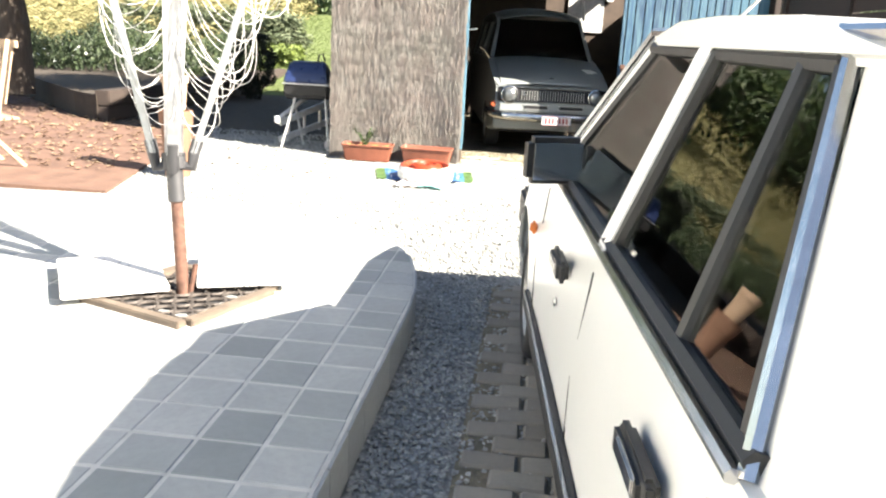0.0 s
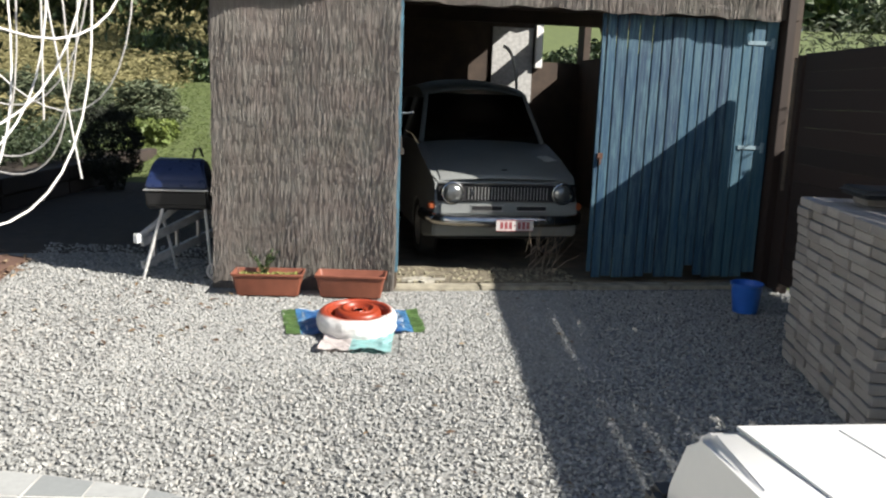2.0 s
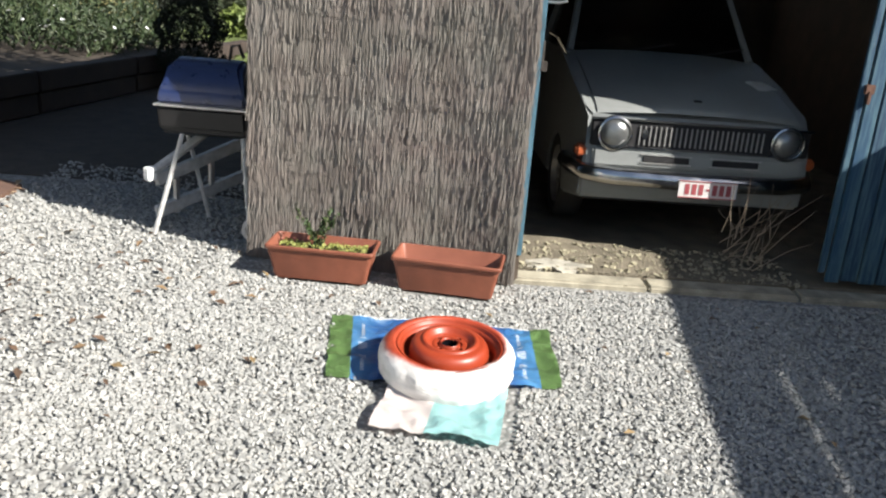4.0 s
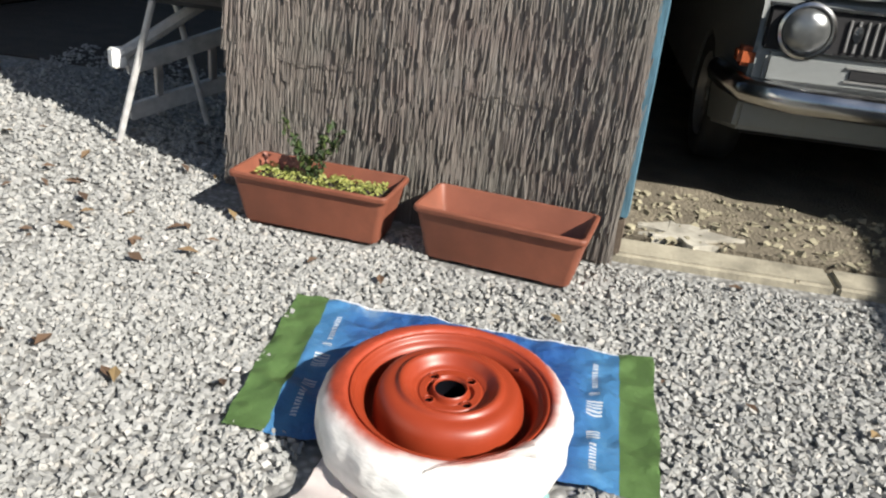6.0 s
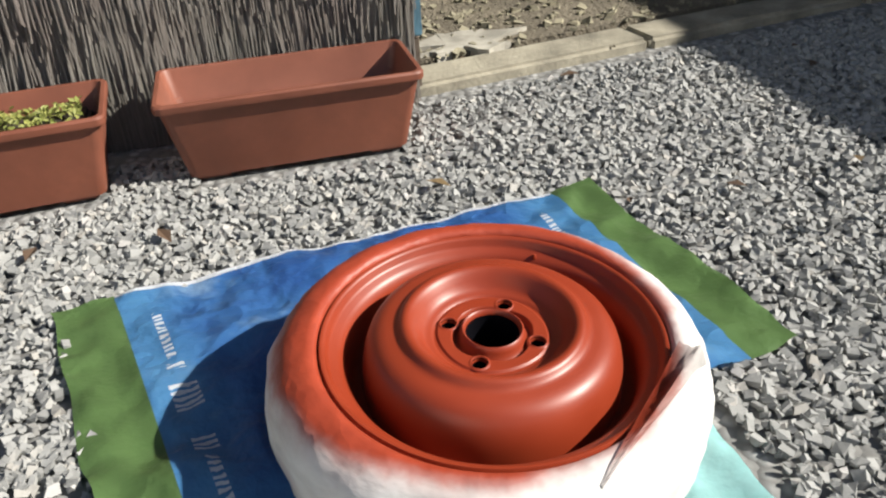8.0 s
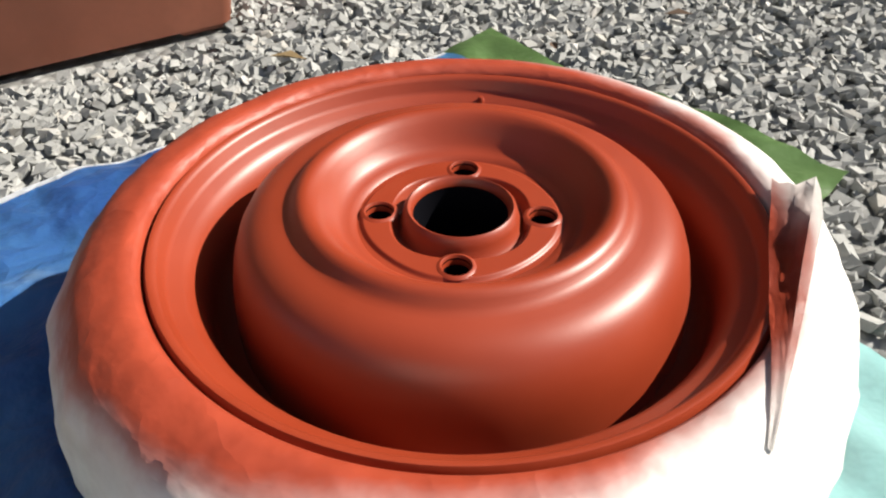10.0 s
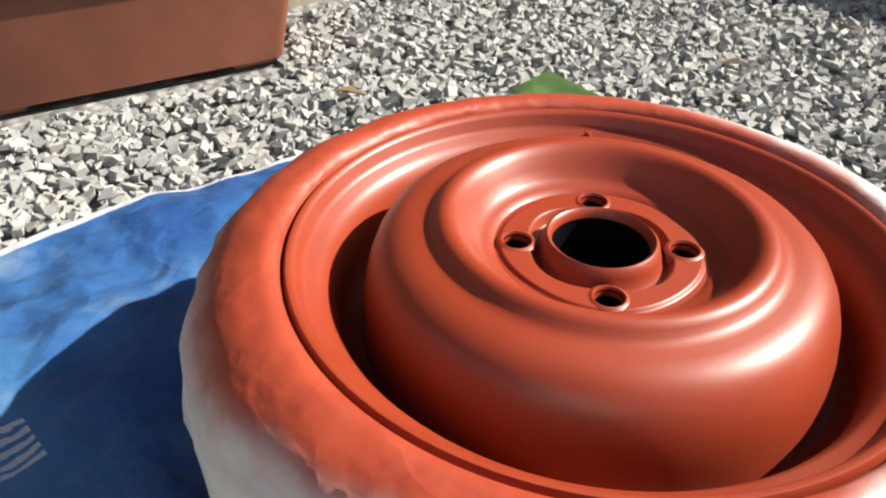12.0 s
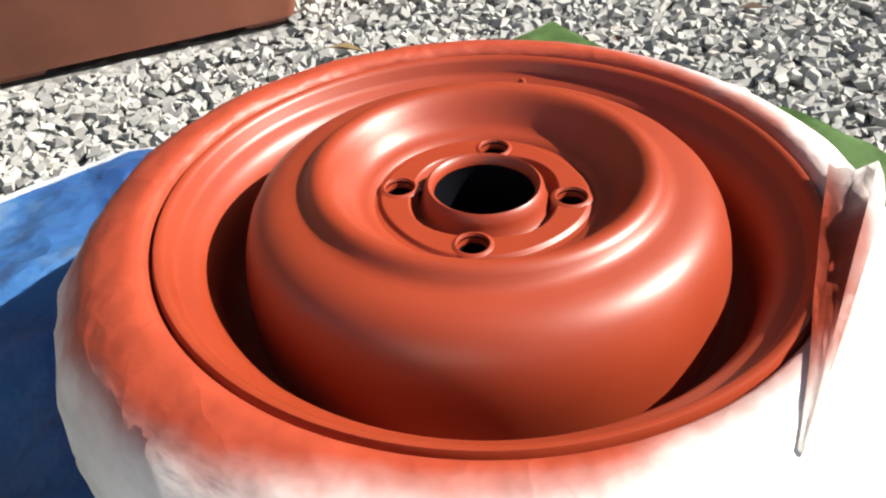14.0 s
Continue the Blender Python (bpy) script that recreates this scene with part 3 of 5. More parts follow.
# rubble and moss just inside the opening
n = 1100
p = np.stack([RNG.uniform(0.02, 1.6, n), RNG.uniform(0.0, 0.55, n), np.full(n, 0.034)], 1)
v, f = stones(p, 0.005 + 0.035 * RNG.uniform(0, 1, n) ** 4, 0.3)
ob = new("rubble", heap("rubble", v, f, "moss"))
ob.parent = garage
tagged(ob, "mossy crumbs of mortar and stone", kind="stuff")


def canes(u0, u1, z0, z1, count, length):
    n = count
    ln = RNG.uniform(length * 0.55, length * 1.2, n)
    zc = z0 + np.round(RNG.uniform(0, 1, n) * (z1 - z0) / 0.15) * 0.15 + RNG.normal(0, 0.02, n)
    zc = np.clip(zc, z0 + ln / 2 - 0.03, z1 - ln / 2 + 0.03)
    w = RNG.uniform(0.0016, 0.0038, n)
    half = np.stack([w / 2, w / 2, ln / 2], 1)
    x = RNG.uniform(u0, u1, n)
    zc += 0.009 * np.sin(x * 5.0 + zc * 3) + 0.008 * np.sin(x * 19.0 + zc * 8)
    lean = RNG.normal(0, 0.05, n) + 0.05 * np.sin(x * 11.0 + zc * 6) * np.cos(x * 3.1 - zc * 4)
    v = CUBE[None] * half[:, None, :]
    v[:, :, 0] += v[:, :, 2] * lean[:, None]
    v[:, :, 1] += v[:, :, 2] * RNG.normal(0.04, 0.03, n)[:, None]
    y = RNG.uniform(-0.012, 0.006, n) - 0.012 * (1 + np.sin(x * 8.7 + 0.9 * np.sin(zc * 2.3) + 1.0)) - 0.006 * np.sin(zc * 42 + x * 3)
    v += np.stack([x, y, zc], 1)[:, None, :]
    f = (np.arange(n)[:, None, None] * 8 + CUBE_FACES[None]).reshape(-1, 4)
    return v.reshape(-1, 3), f


def cane_screen(m, u0, u1, z0, z1, count, label, wires):
    t = thing("heather_screen", m, label, "screen", "heather screens on the garage")
    part("backing", boxes(((u0 + u1) / 2, 0.022, (z0 + z1) / 2, u1 - u0 - 0.01, 0.02, z1 - z0 - 0.01)), "canebase", t)
    v, f = canes(u0, u1, z0, z1, count, 0.36)
    ob = new("cladding", heap("cladding", v, f, "cane"))
    ob.parent = t
    tagged(ob, "thin grey-brown heather stems", kind="stuff")
    for z in wires:
        pts = [(u0 + (u1 - u0) * i / 24, -0.034 + 0.004 * math.sin(i * 2.3), z + 0.006 * math.sin(i * 1.1)) for i in range(25)]
        part("binding_wire", tube(pts, 0.0016, 4), "wire", t)
    return t


LEAF = pose(-1.12, 10.64, 0, 0, 0, 0)
left_door = thing("garage_door", LEAF, "blue-edged garage door leaf standing ajar, covered with heather", "door", "garage doors")
part("panel", boxes((0.71, 0.05, 1.16, 1.4, 0.03, 2.26)), "blue", left_door)
part("edge", boxes((1.427, 0.03, 1.23, 0.04, 0.075, 2.14), bevel=0.004), "paleedge", left_door, "worn light blue edge board")
part("rotten_foot", boxes((1.425, 0.03, 0.09, 0.03, 0.06, 0.14), bevel=0.008), "wood_old", left_door, "rotten bare wooden foot")
latch = part("latch", boxes((1.452, 0.02, 1.18, 0.012, 0.05, 0.14), (1.462, 0.02, 1.13, 0.03, 0.016, 0.05), bevel=0.003), "iron", left_door)
part("hook", tube([(1.45, 0.03, 1.43), (1.5, 0.02, 1.43), (1.54, 0.0, 1.44)], 0.006, 6), "alu", left_door)
cane_screen(LEAF, -0.015, 1.42, 0.02, 2.30, 48000, "tall screen of dry grey-brown heather stems tied upright to the door", (0.12, 0.5, 0.9, 1.3, 1.7, 2.1))
cane_screen(pose(-1.13, 10.515, 0, 0, 0, 8), 0.0, 4.6, 2.31, 2.85, 24000, "band of dry heather stems across the garage header", (2.36, 2.7))


def plank_door():
    d = thing("garage_door", G @ pose(3.22, 0.03, 0, 0, 0, 0), "blue-painted plank garage door, faded and rotten at the foot", "door", "garage doors")
    width, x, i = 1.57, 0.0, 0
    rng = random.Random(5)
    while x < width - 0.03:
        w = min(rng.choice((0.085, 0.1, 0.115)), width - x)
        z0 = 0.07 + rng.choice((0.0, 0.02, 0.06, 0.12, 0.17)) * rng.random()
        part("plank", boxes((-x - w / 2, -0.012 - 0.004 * rng.random(), (z0 + 2.28) / 2, w - 0.011, 0.022, 2.28 - z0), bevel=0.003), "blue", d)
        x += w
    part("rail", boxes((-width / 2, 0.02, 0.5, width - 0.1, 0.03, 0.12), bevel=0.003), "blue", d)
    part("rail", boxes((-width / 2, 0.02, 1.85, width - 0.1, 0.03, 0.12), bevel=0.003), "blue", d)
    for z in (1.22, 2.1):
        part("hinge", boxes((-0.17, -0.028, z, 0.22, 0.01, 0.035), (-0.05, -0.03, z, 0.03, 0.016, 0.09), bevel=0.003), "paleblue", d, "faded strap hinge")
    part("bolt", boxes((-width + 0.05, -0.032, 1.12, 0.05, 0.02, 0.05), (-width + 0.05, -0.038, 1.08, 0.02, 0.02, 0.07), bevel=0.004), "rust", d, "rusty latch")
    return d


plank_door()

# grey panel van end and stored sheet behind the parked estate car
store = thing("stored_panel", G, "large dull brown sheet leaning at the back of the garage", "panel")
part("sheet", boxes((0.75, 4.9, 1.35, 1.5, 0.03, 2.0, pose(0, 0, 0, -6)), bevel=0.004), "wood_dark", store)
hoop = thing("hose_hoop", G, "pale curved pipe hanging at the back wall", "pipe")
part("pipe", tube([(1.75 + 0.2 * math.sin(a), 3.9, 1.62 + 0.6 * math.cos(a)) for a in [i * 0.1 for i in range(16)]], 0.02, 8), "clothwhite", hoop)

# ---- fence ----
fence = thing("fence", pose(3.62, 10.98, 0, 0, 0, 0), "tall dark brown slatted garden fence", "fence", kind="structure")
for k in range(5):
    y = -k * 1.85
    part("post", boxes((0.0, y, 1.0, 0.09, 0.09, 2.0), bevel=0.006), "wood_fence", fence)
    for j in range(13):
        part("slat", boxes((-0.01, y - 0.925, 0.16 + j * 0.148, 0.012, 1.765, 0.1235 if j in (7, 8, 10) and k > 0 else 0.1465), bevel=0.002), "wood_fence", fence)
part("low_panel", boxes((0.0, 0.19, 0.6, 0.03, 0.3, 1.21), bevel=0.003), "wood_fence", fence)
part("strip", boxes((-0.06, 0.03, 1.43, 0.02, 0.03, 1.1)), "wood_old", fence, "pale wooden strip")

# ---- primed wheel, the subject ----
wheel = thing("car_wheel", pose(WHEEL.x, WHEEL.y + 0.0105, 0.001, 4, 1, 0), "car wheel lying flat, rim in red oxide primer, tyre wrapped white", "wheel")
FLOOR = 0.1495
lip = [(0.0322, 0.152), (0.0332, 0.1575), (0.0355, 0.159), (0.0378, 0.157), (0.0392, 0.152), (0.041, 0.146), (0.043, 0.1438)]
part("hub_lip", revolve(lip, 64), "red", wheel, "", True, 60)
disc = [(0.0698, FLOOR - 0.0007), (0.0718, 0.1505), (0.0755, 0.152), (0.079, 0.153), (0.083, 0.1562), (0.088, 0.163), (0.0925, 0.1695), (0.0965, 0.1738), (0.1, 0.1757), (0.1035, 0.176), (0.107, 0.1748),
        (0.1095, 0.1722), (0.112, 0.1692), (0.115, 0.1672), (0.119, 0.1663), (0.1245, 0.1655), (0.131, 0.164), (0.138, 0.1605), (0.144, 0.155), (0.149, 0.1465), (0.153, 0.135), (0.156, 0.119),
        (0.1575, 0.1), (0.158, 0.055)]
part("disc", revolve(disc, 128), "red", wheel, "domed red oxide wheel disc", True, 60)
BOLTS = [(0.055 * math.cos(radians(146 - 90 * k)), 0.055 * math.sin(radians(146 - 90 * k))) for k in range(4)]


def bolt_face():
    """The lobed plateau that carries the bolt holes: sunk round the hub collar, stepped down at its rim."""
    bm = bmesh.new()
    nr, na = 54, 288
    step = lambda e0, e1, x: (lambda q: q * q * (3 - 2 * q))(min(1.0, max(0.0, (x - e0) / (e1 - e0))))
    rings = []
    for i in range(nr + 1):
        r = 0.0422 + (0.0702 - 0.0422) * i / nr
        ring = []
        for k in range(na):
            a = 2 * math.pi * k / na
            lobe = math.cos(4 * (a - radians(146)))
            inner = 0.0472 - 0.0016 * lobe
            outer = 0.0655 + 0.0012 * lobe
            z = 0.1436 + (FLOOR + 0.0018 - 0.1436) * step(inner - 0.0028, inner + 0.0022, r)
            z -= 0.0024 * step(outer - 0.0014, outer + 0.0022, r)
            near = min(math.hypot(r * math.cos(a) - x, r * math.sin(a) - y) for x, y in BOLTS)
            z = max(z, FLOOR + 0.0018 - 0.006 * step(0.0112, 0.0148, near)) if near < 0.0148 else z
            ring.append(bm.verts.new((r * math.cos(a), r * math.sin(a), z)))
        rings.append(ring)
    for p_, q_ in zip(rings, rings[1:]):
        for k in range(na):
            quad = (p_[k], p_[(k + 1) % na], q_[(k + 1) % na], q_[k])
            c_ = sum((v.co for v in quad), Vector()) / 4
            if min(math.hypot(c_.x - x, c_.y - y) for x, y in BOLTS) > 0.0095:
                bm.faces.new(quad)
    return bm


part("bolt_face", bolt_face(), "red", wheel, "raised bolt plateau", True, 60)
for x, y in BOLTS:
    at = Matrix.Translation((x, y, 0.0))
    # near-black cup: the bolt hole's shade is put into its colour
    part("bolt_hole_shade", revolve([(0.0092, FLOOR + 0.001), (0.0092, 0.12), (0.0, 0.12)], 24, m=at), "hole", wheel, "", True, 50)
    part("bolt_seat", revolve([(0.009, FLOOR - 0.004), (0.0093, FLOOR + 0.0016), (0.0103, FLOOR + 0.0029), (0.0115, FLOOR + 0.0026), (0.0132, FLOOR + 0.0014)], 24, m=at), "red", wheel, "", True, 60)
# near-black cup closing the hub, shade as colour
part("hub_hole_shade", revolve([(0.0323, 0.1522), (0.034, 0.06), (0.0, 0.06)], 40), "hole", wheel, "", True, 50)
rim = [(0.158, 0.084), (0.166, 0.085), (0.174, 0.09), (0.1775, 0.098), (0.1785, 0.11), (0.181, 0.122), (0.1855, 0.1305), (0.191, 0.1365), (0.1975, 0.1385), (0.201, 0.142),
       (0.203, 0.149), (0.2062, 0.1525), (0.2095, 0.1525), (0.2115, 0.149), (0.212, 0.142)]
rim = [(r * 0.976, z) for r, z in rim]
part("rim", revolve(rim, 128), "red", wheel, "", True, 60)
# small nub standing for the valve on the rim
part("valve_nub", revolve([(0.0, 0.0045), (0.002, 0.004), (0.003, 0.002), (0.0034, -0.002)], 10, m=Matrix.Translation((0.186 * math.cos(0.93), 0.186 * math.sin(0.93), 0.1365))), "red", wheel, "small red-primed valve nub on the rim", True)


def tyre():
    """Tyre wrapped in film: a torus profile with soft creases."""
    prof = [(0.2115, 0.138), (0.2135, 0.151), (0.218, 0.1565), (0.227, 0.1565), (0.239, 0.1535), (0.25, 0.1465), (0.26, 0.1335), (0.267, 0.116), (0.2705, 0.094), (0.2705, 0.07),
            (0.267, 0.048), (0.259, 0.028), (0.246, 0.013), (0.23, 0.004), (0.212, 0.0)]
    prof = [(r * 0.976, z) for r, z in prof]
    seg = 220
    bm = bmesh.new()
    rings = []
    for j, (r, z) in enumerate(prof):
        ring = []
        for i in range(seg):
            a = 2 * math.pi * i / seg
            q = Vector((math.cos(a) * 3.2, math.sin(a) * 3.2, j * 0.12))
            crease = noise.noise(q * 1.6) * 0.5 + (0.4 - 1.8 * abs(noise.noise(Vector((math.cos(a) * 9 - j * 0.3, math.sin(a) * 9 + j * 0.2, j * 0.5 + 4))))) * 0.28 + (0.5 - 2.2 * abs(noise.noise(Vector((math.cos(a) * 4 + j * 0.16, math.sin(a) * 4 - j * 0.1, j * 0.42))))) * 0.6
            amount = min(1.0, max(0.0, (j - 3) / 5)) * 0.0075
            crease += (0.5 + 0.95 * math.cos(a - radians(172))) * min(1.0, max(0.0, (j - 2) / 5)) * (1.0 if j < 11 else 0.4)
            ring.append(bm.verts.new(((r + crease * amount) * math.cos(a), (r + crease * amount) * math.sin(a), z + crease * amount * 0.4)))
        rings.append(ring)
    for a, b in zip(rings, rings[1:]):
        for i in range(seg):
            bm.faces.new((a[i], a[(i + 1) % seg], b[(i + 1) % seg], b[i]))
    return bm


part("tyre", tyre(), "film", wheel, "tyre wrapped in white masking film with red overspray", True, 80)


SHOULDER = [(0.205, 0.15), (0.218, 0.1565), (0.227, 0.1565), (0.239, 0.1535), (0.25, 0.1465), (0.26, 0.1335), (0.267, 0.116), (0.2705, 0.094)]


def film_flap(parent):
    """A loose fold of masking film standing on the tyre's shoulder, high at one end."""
    bm = bmesh.new()
    rs, zs = [p_[0] * 0.976 for p_ in SHOULDER], [p_[1] for p_ in SHOULDER]
    rows = []
    for i in range(19):
        s = i / 18
        outer = Vector((0.213, -0.121)).lerp(Vector((0.03, -0.243)), s)
        inward = Vector((-0.485, 0.874)) * (0.037 - 0.034 * s)
        row = []
        for j in range(8):
            q = j / 7
            p_ = outer + inward * (1 - q)
            base = float(np.interp(p_.length, rs, zs))
            h = (0.015 * (1 - s) ** 2.5 + 0.0012) * (0.15 + 0.85 * max(0.0, 1 - abs(q - 0.72) / 0.3) ** 0.7 * (q < 0.985))
            h += 0.0045 * noise.noise((s * 8, q * 5, 1.7)) * (1 - s)
            row.append(bm.verts.new((p_.x, p_.y, base + 0.0045 - 0.0025 * s + max(0.0, h))))
        rows.append(row)
    for p_, q_ in zip(rows, rows[1:]):
        for j in range(7):
            bm.faces.new((p_[j], q_[j], q_[j + 1], p_[j + 1]))
    bmesh.ops.solidify(bm, geom=bm.faces[:], thickness=0.001)
    return part("film_fold", bm, "filmred", parent, "loose fold of masking film stained red", True, 50)


film_flap(wheel)

# ---- carrier bags under the wheel ----


def crumpled(name, corners, nx, ny, material, m, z0, amp, seed, label, category, cols=None, parent=None):
    """A limp plastic sheet over stones, with a thickness."""
    bm = bmesh.new()
    c = [Vector((*p, 0)) for p in corners]
    grid = []
    first, last = cols or (0, nx)
    for i in range(first, last + 1):
        col = []
        for j in range(ny + 1):
            a, b = i / nx, j / ny
            p = c[0].lerp(c[1], a).lerp(c[3].lerp(c[2], a), b)
            h = noise.noise(Vector((p.x * 7, p.y * 7, seed))) * amp + noise.noise(Vector((p.x * 22, p.y * 18, seed + 5))) * amp * 0.45
            h += (0.35 - abs(noise.noise(Vector((p.x * 13 + p.y * 5, p.y * 11, seed + 2)))) * 1.8) * amp * 0.5
            edge = min(a, 1 - a, b, 1 - b) * 12
            wob = 0.008 * noise.noise(Vector((p.x * 12, p.y * 12, seed + 9)))
            col.append(bm.verts.new((p.x + (wob if edge < 1 else 0), p.y + (wob if edge < 1 else 0), z0 - 0.01 + math.log(1 + math.exp((h + 0.01) * 400)) / 400)))
        grid.append(col)
    uv = bm.loops.layers.uv.new("UVMap")
    for i in range(last - first):
        for j in range(ny):
            f_ = bm.faces.new((grid[i][j], grid[i + 1][j], grid[i + 1][j + 1], grid[i][j + 1]))
            for l_, (du, dv) in zip(f_.loops, ((0, 0), (1, 0), (1, 1), (0, 1))):
                l_[uv].uv = ((first + i + du) / nx, (j + dv) / ny)
    bmesh.ops.solidify(bm, geom=bm.faces[:], thickness=0.0015)
    ob = part(name, bm, material, parent, "", True, 60)
    if parent is not None:
        ob["label"] = label
        return ob
    ob.matrix_world = m
    return tagged(ob, label, category)


BAG = pose(0.06, 9.68, 0.0, 0, 0, 0)
bag = thing("carrier_bag", BAG, "flattened blue carrier bag with green ends under the wheel", "bag")
EDGE = [(-0.405, -0.36), (0.5, -0.207), (0.434, 0.342), (-0.543, 0.234)]
for nm, mt, cols, lab in (("end_strip", "baggreen", (0, 9), "plain green end of the bag"), ("panel", "bag", (9, 82), "blue middle with rows of white marks"), ("end_strip", "baggreen", (82, 90), "plain green end of the bag")):
    crumpled(nm, EDGE, 90, 54, mt, BAG, 0.018, 0.017, 2.0, lab, "", cols, bag)
LIMP = pose(0.12, 9.26, 0, 0, 0, 4)
limp = thing("plastic_bag", LIMP, "crumpled thin plastic bag, whitish and pale teal, on the gravel", "bag")
EDGE = [(-0.24, -0.25), (0.2, -0.29), (0.24, 0.1), (-0.2, 0.12)]
for nm, mt, cols, lab in (("pale_side", "whitebag", (0, 17), "thin whitish side"), ("teal_side", "teal", (17, 40), "pale teal side")):
    crumpled(nm, EDGE, 40, 34, mt, LIMP, 0.03, 0.026, 7.0, lab, "", cols, limp)

# ---- plastic flower boxes ----


def planter(m, label):
    t = thing("flower_box", m, label, "planter", "flower boxes before the screen")
    L, D, H = 0.55, 0.25, 0.175
    bm = bmesh.new()

    def ring(l, d, z, r=0.02, k=4):
        pts = []
        for cx, cy, a0 in ((l / 2 - r, d / 2 - r, 0), (-l / 2 + r, d / 2 - r, 90), (-l / 2 + r, -d / 2 + r, 180), (l / 2 - r, -d / 2 + r, 270)):
            for i in range(k + 1):
                a = radians(a0 + 90 * i / k)
                pts.append(bm.verts.new((cx + r * math.cos(a), cy + r * math.sin(a), z)))
        return pts

    rings = [ring(L - 0.085, D - 0.085, 0.008), ring(L - 0.08, D - 0.08, 0.0), ring(L - 0.075, D - 0.075, 0.012), ring(L - 0.02, D - 0.02, H - 0.019), ring(L - 0.002, D - 0.002, H - 0.0175), ring(L, D, H - 0.013),
             ring(L, D, H - 0.004), ring(L - 0.006, D - 0.006, H), ring(L - 0.022, D - 0.022, H), ring(L - 0.028, D - 0.028, H - 0.006),
             ring(L - 0.05, D - 0.05, H - 0.06), ring(L - 0.054, D - 0.054, H - 0.062), ring(L - 0.088, D - 0.088, 0.03)]
    for a, b in zip(rings, rings[1:]):
        n = len(a)
        for i in range(n):
            bm.faces.new((a[i], a[(i + 1) % n], b[(i + 1) % n], b[i]))
    bm.faces.new(rings[-1])
    bm.faces.new(rings[0][::-1])
    part("box", bm, "planter", t, "", True, 35)
    for sx in (-1, 1):
        for sy in (-1, 1):
            part("foot", boxes((sx * (L / 2 - 0.09), sy * (D / 2 - 0.055), 0.0, 0.07, 0.02, 0.016), bevel=0.003), "planter", t)
    return t


box_a = planter(pose(-0.667, 10.415, 0.012, 0, 0, 3), "terracotta-coloured plastic flower box with succulents and a sprig")
box_b = planter(pose(-0.025, 10.43, 0.012, 0, 0, -1), "empty terracotta-coloured plastic flower box")
part("soil", boxes((0, 0, 0.1, 0.47, 0.17, 0.07), bevel=0.01), "soil", box_a)
part("soil", boxes((0, 0, 0.05, 0.44, 0.145, 0.03), bevel=0.01), "soil", box_b)


def plant_leaves(name, m, places, sizes, material, label, category, tilt=0.8, narrow=0.45, kind=""):
    v, f = leaves(np.array(places), np.array(sizes), tilt, narrow)
    ob = new(name, heap(name, v, f, material))
    ob.matrix_world = m
    return tagged(ob, label, category, kind=kind)


n = 900
p = np.stack([RNG.uniform(-0.22, 0.22, n), RNG.uniform(-0.075, 0.075, n), np.zeros(n)], 1)
p[:, 2] = 0.136 + 0.018 * np.abs(np.sin(p[:, 0] * 23) * np.cos(p[:, 1] * 31)) + RNG.uniform(0, 0.012, n)
plant_leaves("stonecrop", pose(-0.667, 10.415, 0.012, 0, 0, 3), p, RNG.uniform(0.012, 0.022, n), "succulent", "low yellow-green stonecrop cushions in the flower box", "plant", 0.6, 0.6)
sprig = thing("sprig", pose(-0.7, 10.43, 0.14, 0, 0, 0), "sprig with small dark green leaves on thin stems", "plant")
for k, (dx, dy, h) in enumerate(((-0.13, 0.02, 0.2), (0.06, 0.0, 0.24), (0.02, 0.03, 0.16), (-0.07, -0.02, 0.15), (0.1, 0.02, 0.19), (-0.03, 0.0, 0.1))):
    pts = [(dx * s ** 1.3, dy * s, h * s) for s in [i / 6 for i in range(7)]]
    part("stem", tube(pts, 0.002, 5), "bark", sprig)
    n = 46
    s = RNG.uniform(0.15, 1.0, n)
    p = np.stack([dx * s ** 1.3, dy * s, h * s], 1) + RNG.normal(0, 0.008, (n, 3))
    v, f = leaves(p, RNG.uniform(0.02, 0.034, n), 0.9, 0.5)
    ob = new("leaf", heap("leaf", v, f, "leaf"))
    ob.parent = sprig
seedling = plant_leaves("seedling", pose(0.0, 10.42, 0.09), RNG.normal(0, 0.012, (22, 3)), RNG.uniform(0.012, 0.02, 22), "leaflight", "tiny light green seedling in the empty box", "plant")

# ---- white saloon beside the terrace ----
W = 1.62


def road_wheel(parent, name, x, s, side, r=0.292):
    w = part(name, revolve([(0.19, -0.07), (0.22, -0.085), (0.262, -0.08), (0.28, -0.06), (r, -0.03), (r, 0.03), (0.28, 0.06), (0.262, 0.08), (0.22, 0.085), (0.19, 0.07)], 40,
                            m=pose(0, 0, 0, 0, 90 * side, 0)), "rubber", parent, "", True, 50)
    w.location = (x, s, r)
    w_rim = part("rim", revolve([(0.19, 0.06), (0.185, 0.075), (0.175, 0.06), (0.165, 0.03), (0.15, 0.02), (0.13, 0.035), (0.1, 0.05), (0.075, 0.045), (0.06, 0.03), (0.04, 0.035), (0.03, 0.06), (0.0, 0.065)], 40,
                                m=pose(0, 0, 0, 0, 90 * side, 0)), "steelrim", w, "silver steel rim", True, 45)
    for k in range(8):
        a = 2 * math.pi * k / 8
        part("vent", revolve([(0.0, 0.054), (0.015, 0.054)], 10, m=pose(0, 0, 0, 0, 90 * side, 0) @ Matrix.Translation((0.118 * math.cos(a), 0.118 * math.sin(a), -0.008))), "dark", w)
    return w


